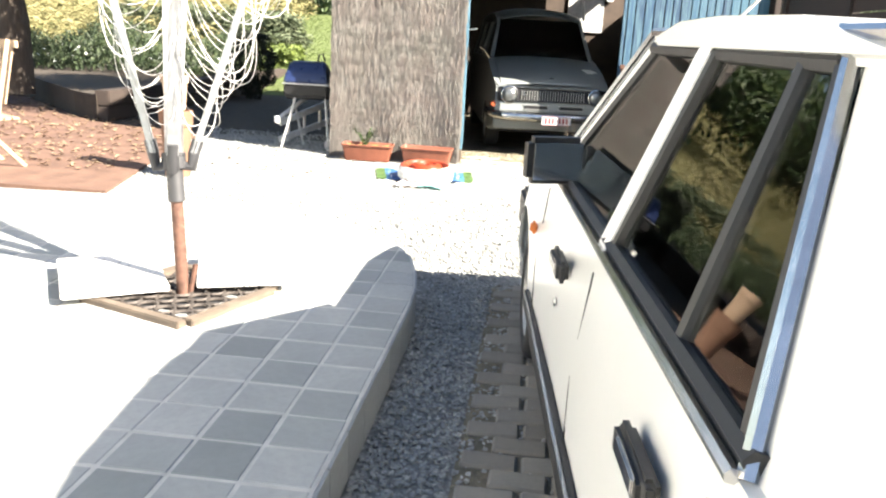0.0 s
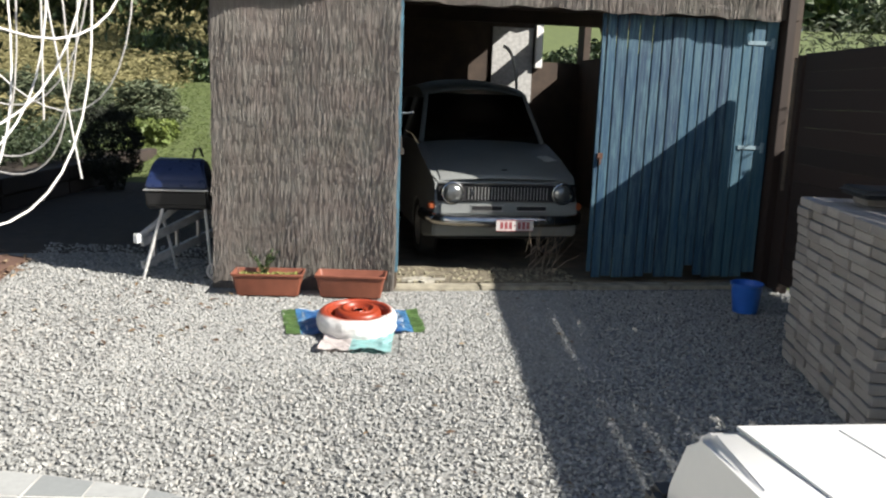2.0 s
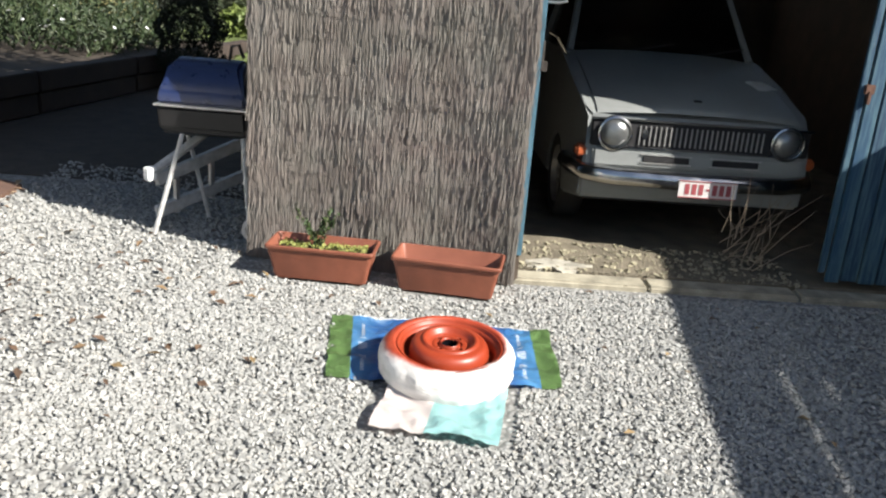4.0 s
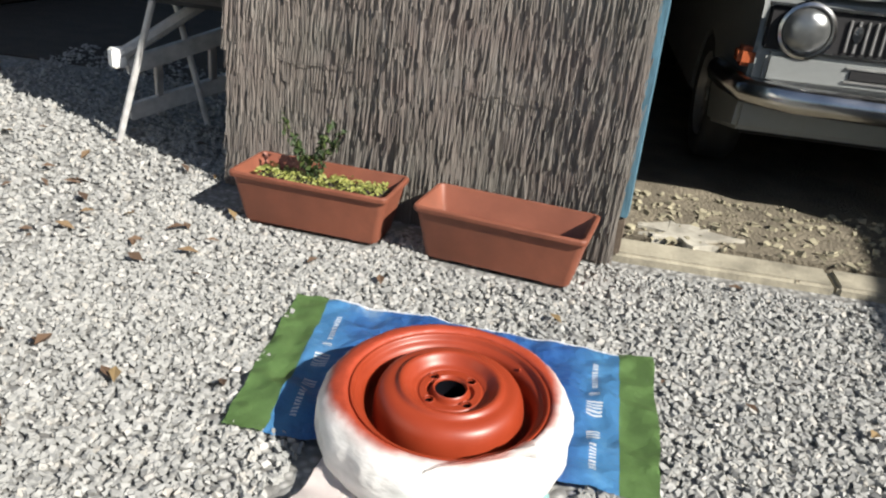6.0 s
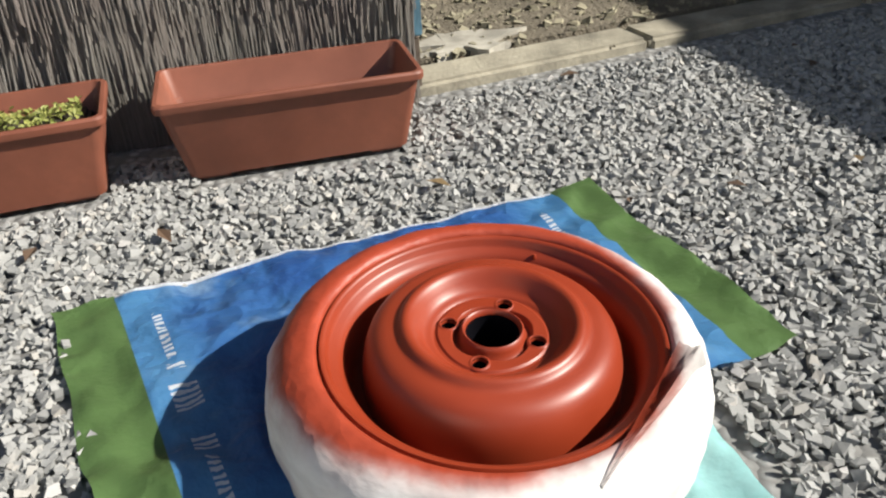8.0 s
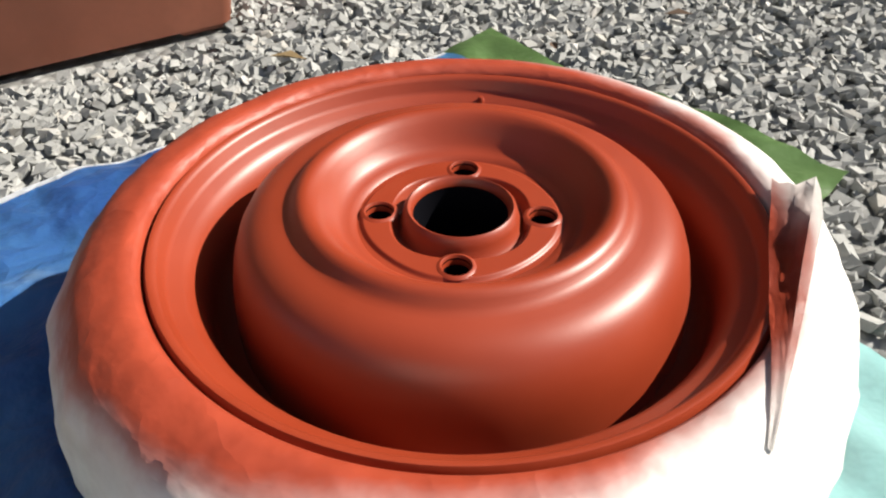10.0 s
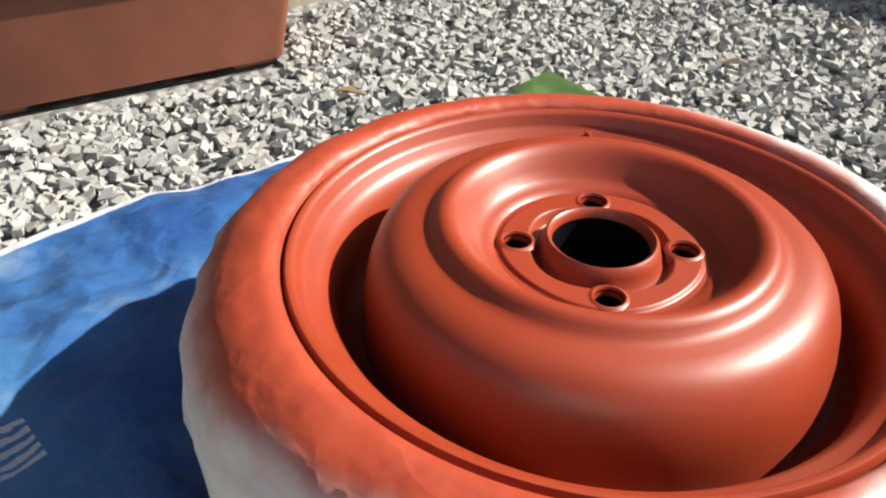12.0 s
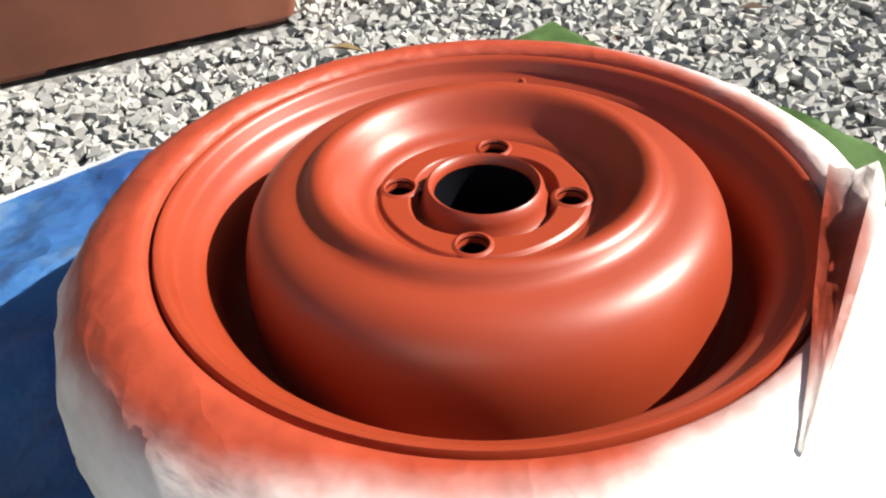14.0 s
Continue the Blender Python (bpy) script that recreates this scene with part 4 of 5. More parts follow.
def white_car():
    c = thing("white_car", CAR, "white older saloon car with black trim parked beside the terrace", "car")
    low = [(0.62, 0.24), (0.73, 0.3), (0.76, 0.5), (0.745, 0.68), (0.715, 0.8), (0.64, 0.85), (0.3, 0.874), (-0.55, 0.92), (-2.9, 0.925), (-3.2, 0.89), (-3.27, 0.8), (-3.28, 0.45), (-3.2, 0.25), (-2.83, 0.22)]
    low += [(-2.42 + 0.36 * math.cos(radians(a)), 0.3 + 0.36 * math.sin(radians(a))) for a in range(190, -11, -20)]
    low += [(-0.36, 0.21)] + [(0.075 + 0.375 * math.cos(radians(a)), 0.325 + 0.37 * math.sin(radians(a))) for a in range(195, -16, -15)] + [(0.5, 0.215)]
    bm = prism(low, 0.0, W)
    # shoulders: draw the upper edges in a little
    for v in bm.verts:
        if v.co.z > 0.78:
            v.co.x += 0.045 if v.co.x < W / 2 else -0.045
        elif v.co.z < 0.3:
            v.co.x += 0.03 if v.co.x < W / 2 else -0.03
        if v.co.y > 0.6:
            v.co.x += 0.05 if v.co.x < W / 2 else -0.05
    bmesh.ops.bevel(bm, geom=bm.edges[:], offset=0.022, segments=3, affect="EDGES", clamp_overlap=True)
    body = part("body", bm, "white", c, "", True, 35)
    part("bonnet", boxes((W / 2, 0.06, 0.887, W - 0.34, 1.18, 0.01, pose(0, 0, 0, -3.1)), bevel=0.005), "white", c)
    for x in (0.42, W - 0.42):
        part("bonnet_crease", boxes((x, 0.06, 0.8915, 0.05, 1.1, 0.006, pose(0, 0, 0, -3.1)), bevel=0.0028), "white", c)
    part("underbody", boxes((W / 2, -1.25, 0.3, W - 0.3, 3.9, 0.2)), "dark", c)
    for s in (0.0, -2.42):
        part("wheel_housing", boxes((W / 2, s + (0.075 if s > -1 else 0.0), 0.48, W - 0.36, 0.78, 0.46)), "dark", c)
        road_wheel(c, "wheel", 0.1, s, -1)
        road_wheel(c, "wheel", W - 0.1, s, 1)
    part("front_bumper", boxes((W / 2, 0.78, 0.54, W - 0.08, 0.1, 0.2), (0.05, 0.63, 0.54, 0.06, 0.32, 0.19), (W - 0.05, 0.63, 0.54, 0.06, 0.32, 0.19), bevel=0.02, seg=3), "blackplastic", c, "black plastic bumper", True, 40)
    part("rear_bumper", boxes((W / 2, -3.31, 0.47, W - 0.02, 0.1, 0.16), (0.05, -3.15, 0.47, 0.07, 0.3, 0.15), (W - 0.05, -3.15, 0.47, 0.07, 0.3, 0.15), bevel=0.02, seg=3), "blackplastic", c, "black plastic bumper", True, 40)
    for x in (-0.008, W + 0.008):
        part("rubbing_strip", boxes((x, -1.22, 0.4, 0.03, 1.72, 0.06), bevel=0.008), "blackplastic", c, "black side strip")
        part("strip_trim", boxes((x - (0.013 if x < 1 else -0.013), -1.22, 0.425, 0.008, 1.72, 0.01), bevel=0.002), "chrome", c)
        part("sill_trim", boxes((x + (0.03 if x < 1 else -0.03), -1.2, 0.235, 0.02, 1.6, 0.03), bevel=0.004), "blackplastic", c)
    part("side_indicator", boxes((-0.006, -0.42, 0.695, 0.03, 0.055, 0.045), bevel=0.01), "orange", c, "orange side indicator")
    part("headlamp", boxes((0.3, 0.735, 0.66, 0.4, 0.05, 0.17), bevel=0.02), "lens", c)
    part("headlamp", boxes((W - 0.3, 0.735, 0.66, 0.4, 0.05, 0.17), bevel=0.02), "lens", c)
    # door joints
    for x in (0.0015, W - 0.0015):
        sx = -1 if x < 1 else 1
        for s in (-0.52, -1.6, -2.55):
            pts = [(x + sx * 0.0015 + (0.012 if z < 0.34 else 0.0) * -sx + (0.035 * max(0.0, (z - 0.6) / 0.3)) * -sx, s + (0.22 * max(0, 0.62 - z) if s < -2 else 0.0), z) for z in [0.27 + 0.05 * i for i in range(13)]]
            part("door_joint", tube(pts, 0.0026, 4), "dark", c)
    for s in (-1.24, -2.33):
        h = part("door_handle", boxes((-0.004, s, 0.785, 0.035, 0.2, 0.06), bevel=0.012, seg=3), "blackplastic", c, "black door handle with bright rim", True)
        part("handle_flap", boxes((-0.024, s - 0.015, 0.795, 0.008, 0.13, 0.028), bevel=0.003), "chrome", h)
    part("key_lock", revolve([(0.0, 0.004), (0.012, 0.003), (0.014, 0.0)], 14, m=Matrix.Translation((-0.001, -1.2, 0.66)) @ pose(0, 0, 0, 0, -90, 0)), "chrome", c)
    # greenhouse
    def corner(s, z, side):
        inset = 0.064 + (z - 0.92) / 0.5 * 0.16
        return Vector((inset if side < 0 else W - inset, s, z))

    Z0, Z1 = 0.925, 1.41
    roof = prism([(-1.18, 1.4), (-1.26, 1.425), (-1.5, 1.445), (-1.8, 1.452), (-2.2, 1.446), (-2.46, 1.42), (-2.54, 1.395), (-2.46, 1.38), (-1.3, 1.39)], 0.185, W - 0.185)
    bmesh.ops.bevel(roof, geom=roof.edges[:], offset=0.018, segments=3, affect="EDGES", clamp_overlap=True)
    part("roof", roof, "white", c, "", True, 35)
    for side in (-1, 1):
        o = -side * 0.0
        def beam(name, a, b, r, material, shift=0.0, label="", seg=6):
            off = Vector((side * shift, 0, 0))
            return part(name, tube([a + off, a.lerp(b, 0.5) + off, b + off], r, seg), material, c, label, True, 50)
        a0, a1 = corner(-0.5, Z0, side), corner(-1.2, Z1, side)
        beam("front_pillar", a0, a1, 0.022, "white", -0.008)
        beam("pillar_seal", a0 + Vector((0, -0.055, 0)), a1 + Vector((0, -0.035, -0.02)), 0.015, "blackplastic", 0.006)
        beam("rain_gutter", corner(-0.47, Z0 + 0.01, side), corner(-1.18, Z1 + 0.012, side), 0.012, "chrome", 0.022, "bright drip rail")
        b0, b1 = corner(-1.6, Z0, side), corner(-1.72, Z1, side)
        beam("middle_pillar", b0 + Vector((0, 0.02, 0)), b1 + Vector((0, 0.02, 0)), 0.021, "white", 0.008)
        beam("middle_pillar", b0 + Vector((0, -0.022, 0)), b1 + Vector((0, -0.022, 0)), 0.021, "white", 0.008)
        beam("pillar_seal", b0 + Vector((0, 0.056, 0)), b1 + Vector((0, 0.054, 0)), 0.013, "blackplastic", 0.008)
        beam("pillar_seal", b0 + Vector((0, -0.06, 0)), b1 + Vector((0, -0.058, 0)), 0.015, "blackplastic", 0.008)
        beam("window_divider", corner(-2.24, Z0, side), corner(-2.2, Z1, side), 0.018, "blackplastic", 0.002)
        # rear quarter
        q = [corner(-2.6, Z0 - 0.02, side), corner(-3.02, Z0 - 0.02, side), corner(-2.5, Z1 + 0.02, side), corner(-2.34, Z1 + 0.02, side)]
        part("rear_quarter", sheet(q[::-1] if side < 0 else q, 0.05), "white", c)
        beam("window_trim", corner(-2.6, Z0, side), corner(-2.335, Z1, side), 0.013, "chrome", 0.012, "bright window surround")
        beam("window_seal", corner(-2.57, Z0, side), corner(-2.31, Z1, side), 0.016, "blackplastic", 0.004)
        beam("belt_trim", corner(-0.62, Z0 + 0.005, side), corner(-2.6, Z0 + 0.005, side), 0.011, "chrome", 0.03, "bright waist moulding")
        beam("belt_seal", corner(-0.6, Z0 + 0.02, side), corner(-2.6, Z0 + 0.02, side), 0.018, "blackplastic", 0.01)
        beam("roof_rail", corner(-1.2, Z1, side), corner(-2.36, Z1, side), 0.02, "white", 0.004)
        beam("roof_gutter", corner(-1.18, Z1 + 0.012, side), corner(-2.45, Z1 + 0.012, side), 0.012, "chrome", 0.022, "dull bright roof gutter")
        beam("window_seal", corner(-1.18, Z1 - 0.028, side), corner(-2.33, Z1 - 0.028, side), 0.016, "blackplastic", 0.006)
        for s0, s1, t0, t1 in ((-0.56, -1.58, -1.22, -1.7), (-1.63, -2.57, -1.76, -2.32)):
            g = [corner(s0, Z0, side), corner(s1, Z0, side), corner(t1, Z1, side), corner(t0, Z1, side)]
            pane = part("window", sheet(g, 0.004), "glass", c)
    for s0, s1 in ((-0.5, -1.2), (-3.0, -2.48)):
        g = [corner(s0, Z0, -1), corner(s0, Z0, 1), corner(s1, Z1, 1), corner(s1, Z1, -1)]
        part("windscreen" if s0 > -1 else "rear_window", sheet(g, 0.004), "glass", c)
    # cabin
    part("dashboard", boxes((W / 2, -0.75, 0.86, W - 0.3, 0.4, 0.18), bevel=0.03), "seat", c)
    for x in (0.45, W - 0.45):
        part("seat", boxes((x, -1.6, 0.55, 0.5, 0.5, 0.2), (x, -1.88, 0.85, 0.48, 0.14, 0.55, pose(0, 0, 0, 12)), (x, -1.95, 1.18, 0.24, 0.08, 0.16), bevel=0.04), "seat", c)
    part("rear_seat", boxes((W / 2, -2.5, 0.55, 1.3, 0.5, 0.2), (W / 2, -2.75, 0.8, 1.3, 0.14, 0.45, pose(0, 0, 0, 14)), bevel=0.04), "seat", c)
    part("steering_wheel", tube([(0.45 + 0.18 * math.cos(a), -1.08 + 0.06 * math.sin(a), 0.92 + 0.16 * math.sin(a)) for a in [2 * math.pi * i / 24 for i in range(25)]], 0.014, 6), "blackplastic", c)
    # mirror
    turn = pose(0, 0, 0, 0, 0, 13)
    mir = part("door_mirror", boxes((0.0, -0.86, 1.02, 0.19, 0.075, 0.148, turn), bevel=0.02, seg=4), "blackplastic", c, "black door mirror", True)
    part("mirror_foot", prism([(-0.9, 0.94), (-0.74, 0.94), (-0.8, 1.03), (-0.88, 1.08)], 0.085, 0.125, bevel=0.012), "blackplastic", mir, "", True)
    face = Vector((0.0, -0.86, 1.02)) + turn.to_3x3() @ Vector((0.0, -0.0385, 0.0))
    part("mirror_glass", boxes((face.x, face.y, face.z, 0.158, 0.004, 0.118, turn), bevel=0.0018), "mirror", mir)
    part("aerial", tube([(0.36, -1.32, 1.45), (0.4, -1.72, 1.62), (0.46, -2.12, 1.8)], 0.004, 5), "alu", c)
    part("aerial_base", boxes((0.36, -1.3, 1.445, 0.05, 0.09, 0.02), bevel=0.006), "blackplastic", c)
    return c


white_car()

# ---- old silver estate car in the garage ----


def crowned(outline, half, lift, n=14, taper=0.0):
    """An outline of (y, z) pairs pushed across, arched upwards in the middle."""
    bm = bmesh.new()
    rows = []
    for i in range(n + 1):
        u = 2 * i / n - 1
        rows.append([bm.verts.new((u * half, y + taper * u * u, z + lift * (1 - abs(u) ** 2.4))) for y, z in outline])
    k = len(outline)
    for a, b in zip(rows, rows[1:]):
        for j in range(k):
            bm.faces.new((a[j], a[(j + 1) % k], b[(j + 1) % k], b[j]))
    bm.faces.new(rows[0])
    bm.faces.new(rows[-1][::-1])
    return bm


def silver_car():
    c = thing("silver_car", pose(1.27, 11.46, 0.06, 0, 0, 9), "dusty silver vintage estate car parked in the garage", "car")
    w = 0.72
    low = [(0.0, 0.28), (-0.03, 0.45), (-0.02, 0.62), (0.03, 0.76), (0.12, 0.81), (0.55, 0.93), (1.0, 1.04), (1.15, 1.06), (3.6, 1.05), (3.7, 0.5), (3.6, 0.26), (0.95, 0.22)]
    low += [(0.62 + 0.3 * math.cos(radians(a)), 0.28 + 0.3 * math.sin(radians(a))) for a in range(-10, 191, 25)]
    bm = prism(low, -w, w)
    for v in bm.verts:
        if v.co.z > 0.7:
            v.co.x *= 0.95
        if v.co.y < 0.1:
            v.co.x *= 0.93
    bmesh.ops.bevel(bm, geom=bm.edges[:], offset=0.03, segments=3, affect="EDGES", clamp_overlap=True)
    part("body", bm, "silver", c, "", True, 35)
    hood = crowned([(0.0, 0.772), (0.012, 0.79), (0.04, 0.805), (0.1, 0.83), (0.3, 0.888), (0.6, 0.968), (1.02, 1.055), (1.02, 1.03), (0.05, 0.762)], 0.6, 0.03, 14, 0.05)
    part("bonnet", hood, "silver", c, "", True, 35)
    part("bonnet_badge", boxes((0.0, 0.12, 0.866, 0.05, 0.03, 0.016), bevel=0.005), "dark", c)
    part("underbody", boxes((0, 1.8, 0.3, 1.2, 3.2, 0.16)), "dark", c)
    for s in (0.62, 2.95):
        for x, sd in ((-w + 0.09, -1), (w - 0.09, 1)):
            road_wheel(c, "wheel", x, s, sd, 0.28)
    # front face
    part("grille", boxes((0.0, -0.028, 0.675, 1.28, 0.03, 0.155), bevel=0.008), "dark", c)
    for k in range(25):
        part("grille_bar", boxes((-0.36 + k * 0.03, -0.046, 0.672, 0.007, 0.014, 0.11)), "steelrim", c)
    part("grille_frame", boxes((0.0, -0.047, 0.757, 1.3, 0.02, 0.012), (0.0, -0.047, 0.6, 1.0, 0.016, 0.01), bevel=0.003), "chrome", c, "bright grille surround")
    part("front_badge", revolve([(0.0, 0.012), (0.02, 0.01), (0.024, 0.0)], 16, m=Matrix.Translation((-0.33, -0.045, 0.68)) @ pose(0, 0, 0, 90, 0, 0) @ Matrix.Diagonal((0.8, 1.5, 1, 1))), "chrome", c)
    for x in (-0.505, 0.505):
        lamp = part("headlamp", revolve([(0.0, 0.05), (0.04, 0.045), (0.07, 0.03), (0.083, 0.012), (0.088, 0.0)], 32, m=Matrix.Translation((x, -0.04, 0.675)) @ pose(0, 0, 0, 90, 0, 0)), "lens", c, "round glass headlamp", True)
        part("lamp_rim", revolve([(0.083, 0.018), (0.09, 0.026), (0.1, 0.022), (0.103, 0.0)], 32, m=Matrix.Translation((x, -0.04, 0.675)) @ pose(0, 0, 0, 90, 0, 0)), "chrome", lamp, "", True)
        part("indicator", boxes((x * 1.32, 0.03, 0.555, 0.09, 0.09, 0.07), bevel=0.015), "redlens", c, "faded amber indicator")
    part("front_panel", boxes((0, -0.03, 0.535, 1.24, 0.05, 0.11), bevel=0.015), "silver", c)
    for x in (-0.19, 0.22):
        part("air_slot", boxes((x, -0.058, 0.54, 0.27, 0.01, 0.035), bevel=0.003), "dark", c)
        part("slot_trim", boxes((x, -0.06, 0.564, 0.3, 0.008, 0.006), (x, -0.06, 0.516, 0.3, 0.008, 0.006)), "steelrim", c)
    pts = [(-0.72, 0.28, 0.45), (-0.71, 0.1, 0.45), (-0.66, -0.03, 0.44), (-0.5, -0.095, 0.435), (0.0, -0.12, 0.43), (0.5, -0.095, 0.435), (0.66, -0.03, 0.44), (0.71, 0.1, 0.45), (0.72, 0.28, 0.45)]
    bm = tube(pts, 0.045, 10)
    for v in bm.verts:
        v.co.z = 0.437 + (v.co.z - 0.437) * 1.15
    part("front_bumper", bm, "chrome", c, "tarnished chrome bumper", True, 60)
    plate = part("number_plate", boxes((0.04, -0.175, 0.405, 0.34, 0.008, 0.1), bevel=0.002), "plate", c, "white number plate with red characters")
    for k, x in enumerate((-0.12, -0.08, -0.04, 0.0, 0.04, 0.08, 0.12)):
        part("bar", boxes((0.04 + x, -0.18, 0.405, 0.026 if k != 3 else 0.018, 0.003, 0.062 if k != 3 else 0.012)), "platered", plate)
    part("plate_frame", boxes((0.04, -0.181, 0.452, 0.335, 0.003, 0.005), (0.04, -0.181, 0.358, 0.335, 0.003, 0.005)), "platered", plate)
    # cabin
    def cn(x, s, z):
        return Vector((x, s, z))
    for sx in (-1, 1):
        a, b = cn(sx * 0.63, 1.05, 1.05), cn(sx * 0.52, 1.46, 1.53)
        part("front_pillar", tube([a, a.lerp(b, 0.5), b], 0.026, 6), "silver", c, "", True)
        part("side_rail", tube([b, cn(sx * 0.54, 2.5, 1.57), cn(sx * 0.54, 3.5, 1.5)], 0.03, 6), "silver", c, "", True)
        for s in (2.0, 2.8, 3.5):
            part("pillar", tube([cn(sx * 0.66, s, 1.05), cn(sx * 0.54, s, 1.52)], 0.03, 6), "silver", c, "", True)
        g = [cn(sx * 0.655, 1.1, 1.05), cn(sx * 0.655, 3.5, 1.05), cn(sx * 0.545, 3.5, 1.5), cn(sx * 0.535, 1.5, 1.52)]
        part("side_window", sheet(g, 0.004), "darkglass", c)
    roof = crowned([(1.38, 1.5), (1.39, 1.52), (1.46, 1.555), (1.66, 1.595), (2.1, 1.615), (3.2, 1.58), (3.58, 1.51), (3.5, 1.48), (1.55, 1.49)], 0.56, 0.085, 18, 0.07)
    part("roof", roof, "silver", c, "", True, 35)
    part("windscreen", sheet([cn(-0.62, 1.06, 1.055), cn(0.62, 1.06, 1.055), cn(0.51, 1.45, 1.54), cn(-0.51, 1.45, 1.54)], 0.004), "darkglass", c)
    for x in (-0.25, 0.25):
        part("wiper", tube([(x, 1.04, 1.075), (x + 0.2, 1.08, 1.11), (x + 0.36, 1.11, 1.14)], 0.006, 5), "blackplastic", c)
    part("dashboard", boxes((0, 1.3, 1.0, 1.2, 0.3, 0.12), bevel=0.03), "dark", c)
    for x in (-0.32, 0.32):
        part("seat", boxes((x, 2.0, 0.6, 0.46, 0.5, 0.2), (x, 2.28, 0.95, 0.46, 0.12, 0.56), bevel=0.04), "seat", c)
    part("fender_mirror", tube([(-0.66, 0.95, 1.03), (-0.74, 0.93, 1.14), (-0.8, 0.92, 1.17)], 0.012, 6), "chrome", c)
    return c


silver_car()
cloth = crumpled("rag", [(-0.09, -0.05), (0.09, -0.08), (0.08, 0.06), (-0.04, 0.08)], 10, 10, "clothwhite", pose(1.68, 12.02, 1.005, 12, -4, 30), 0.0, 0.02, 3.0,
                 "crumpled white rag lying on the bonnet", "rag")
# dry twigs on the threshold before the bumper
twigs = thing("dry_branch", pose(1.62, 11.28, 0.03, 0, 0, 0), "dry leafless branch leaning against the bumper", "branch")
rr = random.Random(3)
for k in range(26):
    p0 = Vector((rr.uniform(-0.2, 0.1), rr.uniform(-0.1, 0.05), rr.uniform(0.0, 0.25)))
    d = Vector((rr.uniform(-0.1, 0.35), rr.uniform(-0.12, 0.1), rr.uniform(0.1, 0.4)))
    pts = [p0 + d * s + Vector((rr.uniform(-0.015, 0.015), rr.uniform(-0.015, 0.015), rr.uniform(-0.01, 0.01))) for s in (0, 0.3, 0.6, 1.0)]
    part("twig", tube(pts, 0.0035, 4, radius_end=0.001), "twig", twigs)

# ---- rotary clothes dryer, grate and slabs ----
BASE, JOINT = Vector((-0.39, 5.17, TOP)), Vector((-0.445, 5.24, 0.77))
dryer = thing("rotary_dryer", Matrix.Translation(BASE), "folded rotary clothes dryer with white lines on a rusty pole", "clothes dryer")
up = (JOINT - BASE)
ax = up.normalized()
part("pole", tube([Vector((0, 0, -0.02)), up * 0.35, up * 0.75], 0.027, 14), "rust", dryer, "rusty brown iron pole", True)
part("sleeve", tube([up * 0.72, up * 0.99], 0.036, 14), "greyplastic", dryer, "grey plastic sleeve", True)
hub = part("hub", tube([up * 0.97, up * 1.0, up * 1.05, up * 1.09], 0.052, 16), "greyplastic", dryer, "", True)
part("peg", tube([(0.03, 0.0, 0.0), (0.05, 0.03, 0.14)], 0.012, 6), "rust", dryer)
ARM = 1.55
tips, roots = [], []
ex, ey = Vector((1, 0, 0)), Vector((0, 1, 0))
for k in range(4):
    a = radians(22 + 90 * k)
    out = ex * math.cos(a) + ey * math.sin(a)
    r0 = up + out * 0.085 + Vector((0, 0, 0.05))
    d = (Vector((0, 0, 1)) + out * 0.27 + Vector((0.06, 0.02, 0))).normalized()
    tip = r0 + d * ARM
    roots.append(r0)
    tips.append(tip)
    part("elbow", tube([up + out * 0.03, up + out * 0.075 - Vector((0, 0, 0.01)), r0, r0 + d * 0.06], 0.026, 10), "greyplastic", dryer, "", True)
    bm = bmesh.new()
    q = d.orthogonal().normalized()
    frame3 = Matrix((out.cross(d).normalized(), out, d)).transposed().to_4x4()
    boxes((0, 0, 0, 0.05, 0.03, ARM), bm=bm, bevel=0.004)
    bmesh.ops.transform(bm, matrix=Matrix.Translation(r0 + d * ARM / 2) @ frame3, verts=bm.verts)
    part("arm", bm, "alu", dryer, "aluminium arm")
part("mast", tube([up, up + Vector((0.03, 0.01, 1.5))], 0.04, 12), "alu", dryer)
rl = random.Random(11)
for k in range(4):
    a0, a1, b0, b1 = roots[k], tips[k], roots[(k + 1) % 4], tips[(k + 1) % 4]
    for j in range(13):
        s = 0.18 + 0.064 * j
        p, q = a0.lerp(a1, s), b0.lerp(b1, s + rl.uniform(-0.03, 0.03))
        sag = 0.12 + 0.042 * j + rl.uniform(-0.04, 0.1)
        mid = rl.uniform(-0.05, 0.05)
        pts = []
        for i in range(27):
            u = i / 26
            w = 4 * u * (1 - u)
            c = p.lerp(q, u)
            outward = (c - up).copy()
            outward.z = 0
            pts.append(c + outward * 0.35 * w + Vector((mid * w, 0, -sag * w ** 0.8)))
        part("line", tube(pts, 0.0014, 5), "cord", dryer, "sagging white washing line")
for k in range(9):
    a = rl.uniform(0, 6.28)
    top_p = roots[k % 4].lerp(tips[k % 4], rl.uniform(0.5, 0.9))
    pts = [top_p + Vector((0.06 * math.cos(a) * i / 8, 0.06 * math.sin(a) * i / 8, -0.055 * i)) for i in range(9)]
    part("line", tube(pts, 0.0014, 5), "cord", dryer, "loose white washing line")

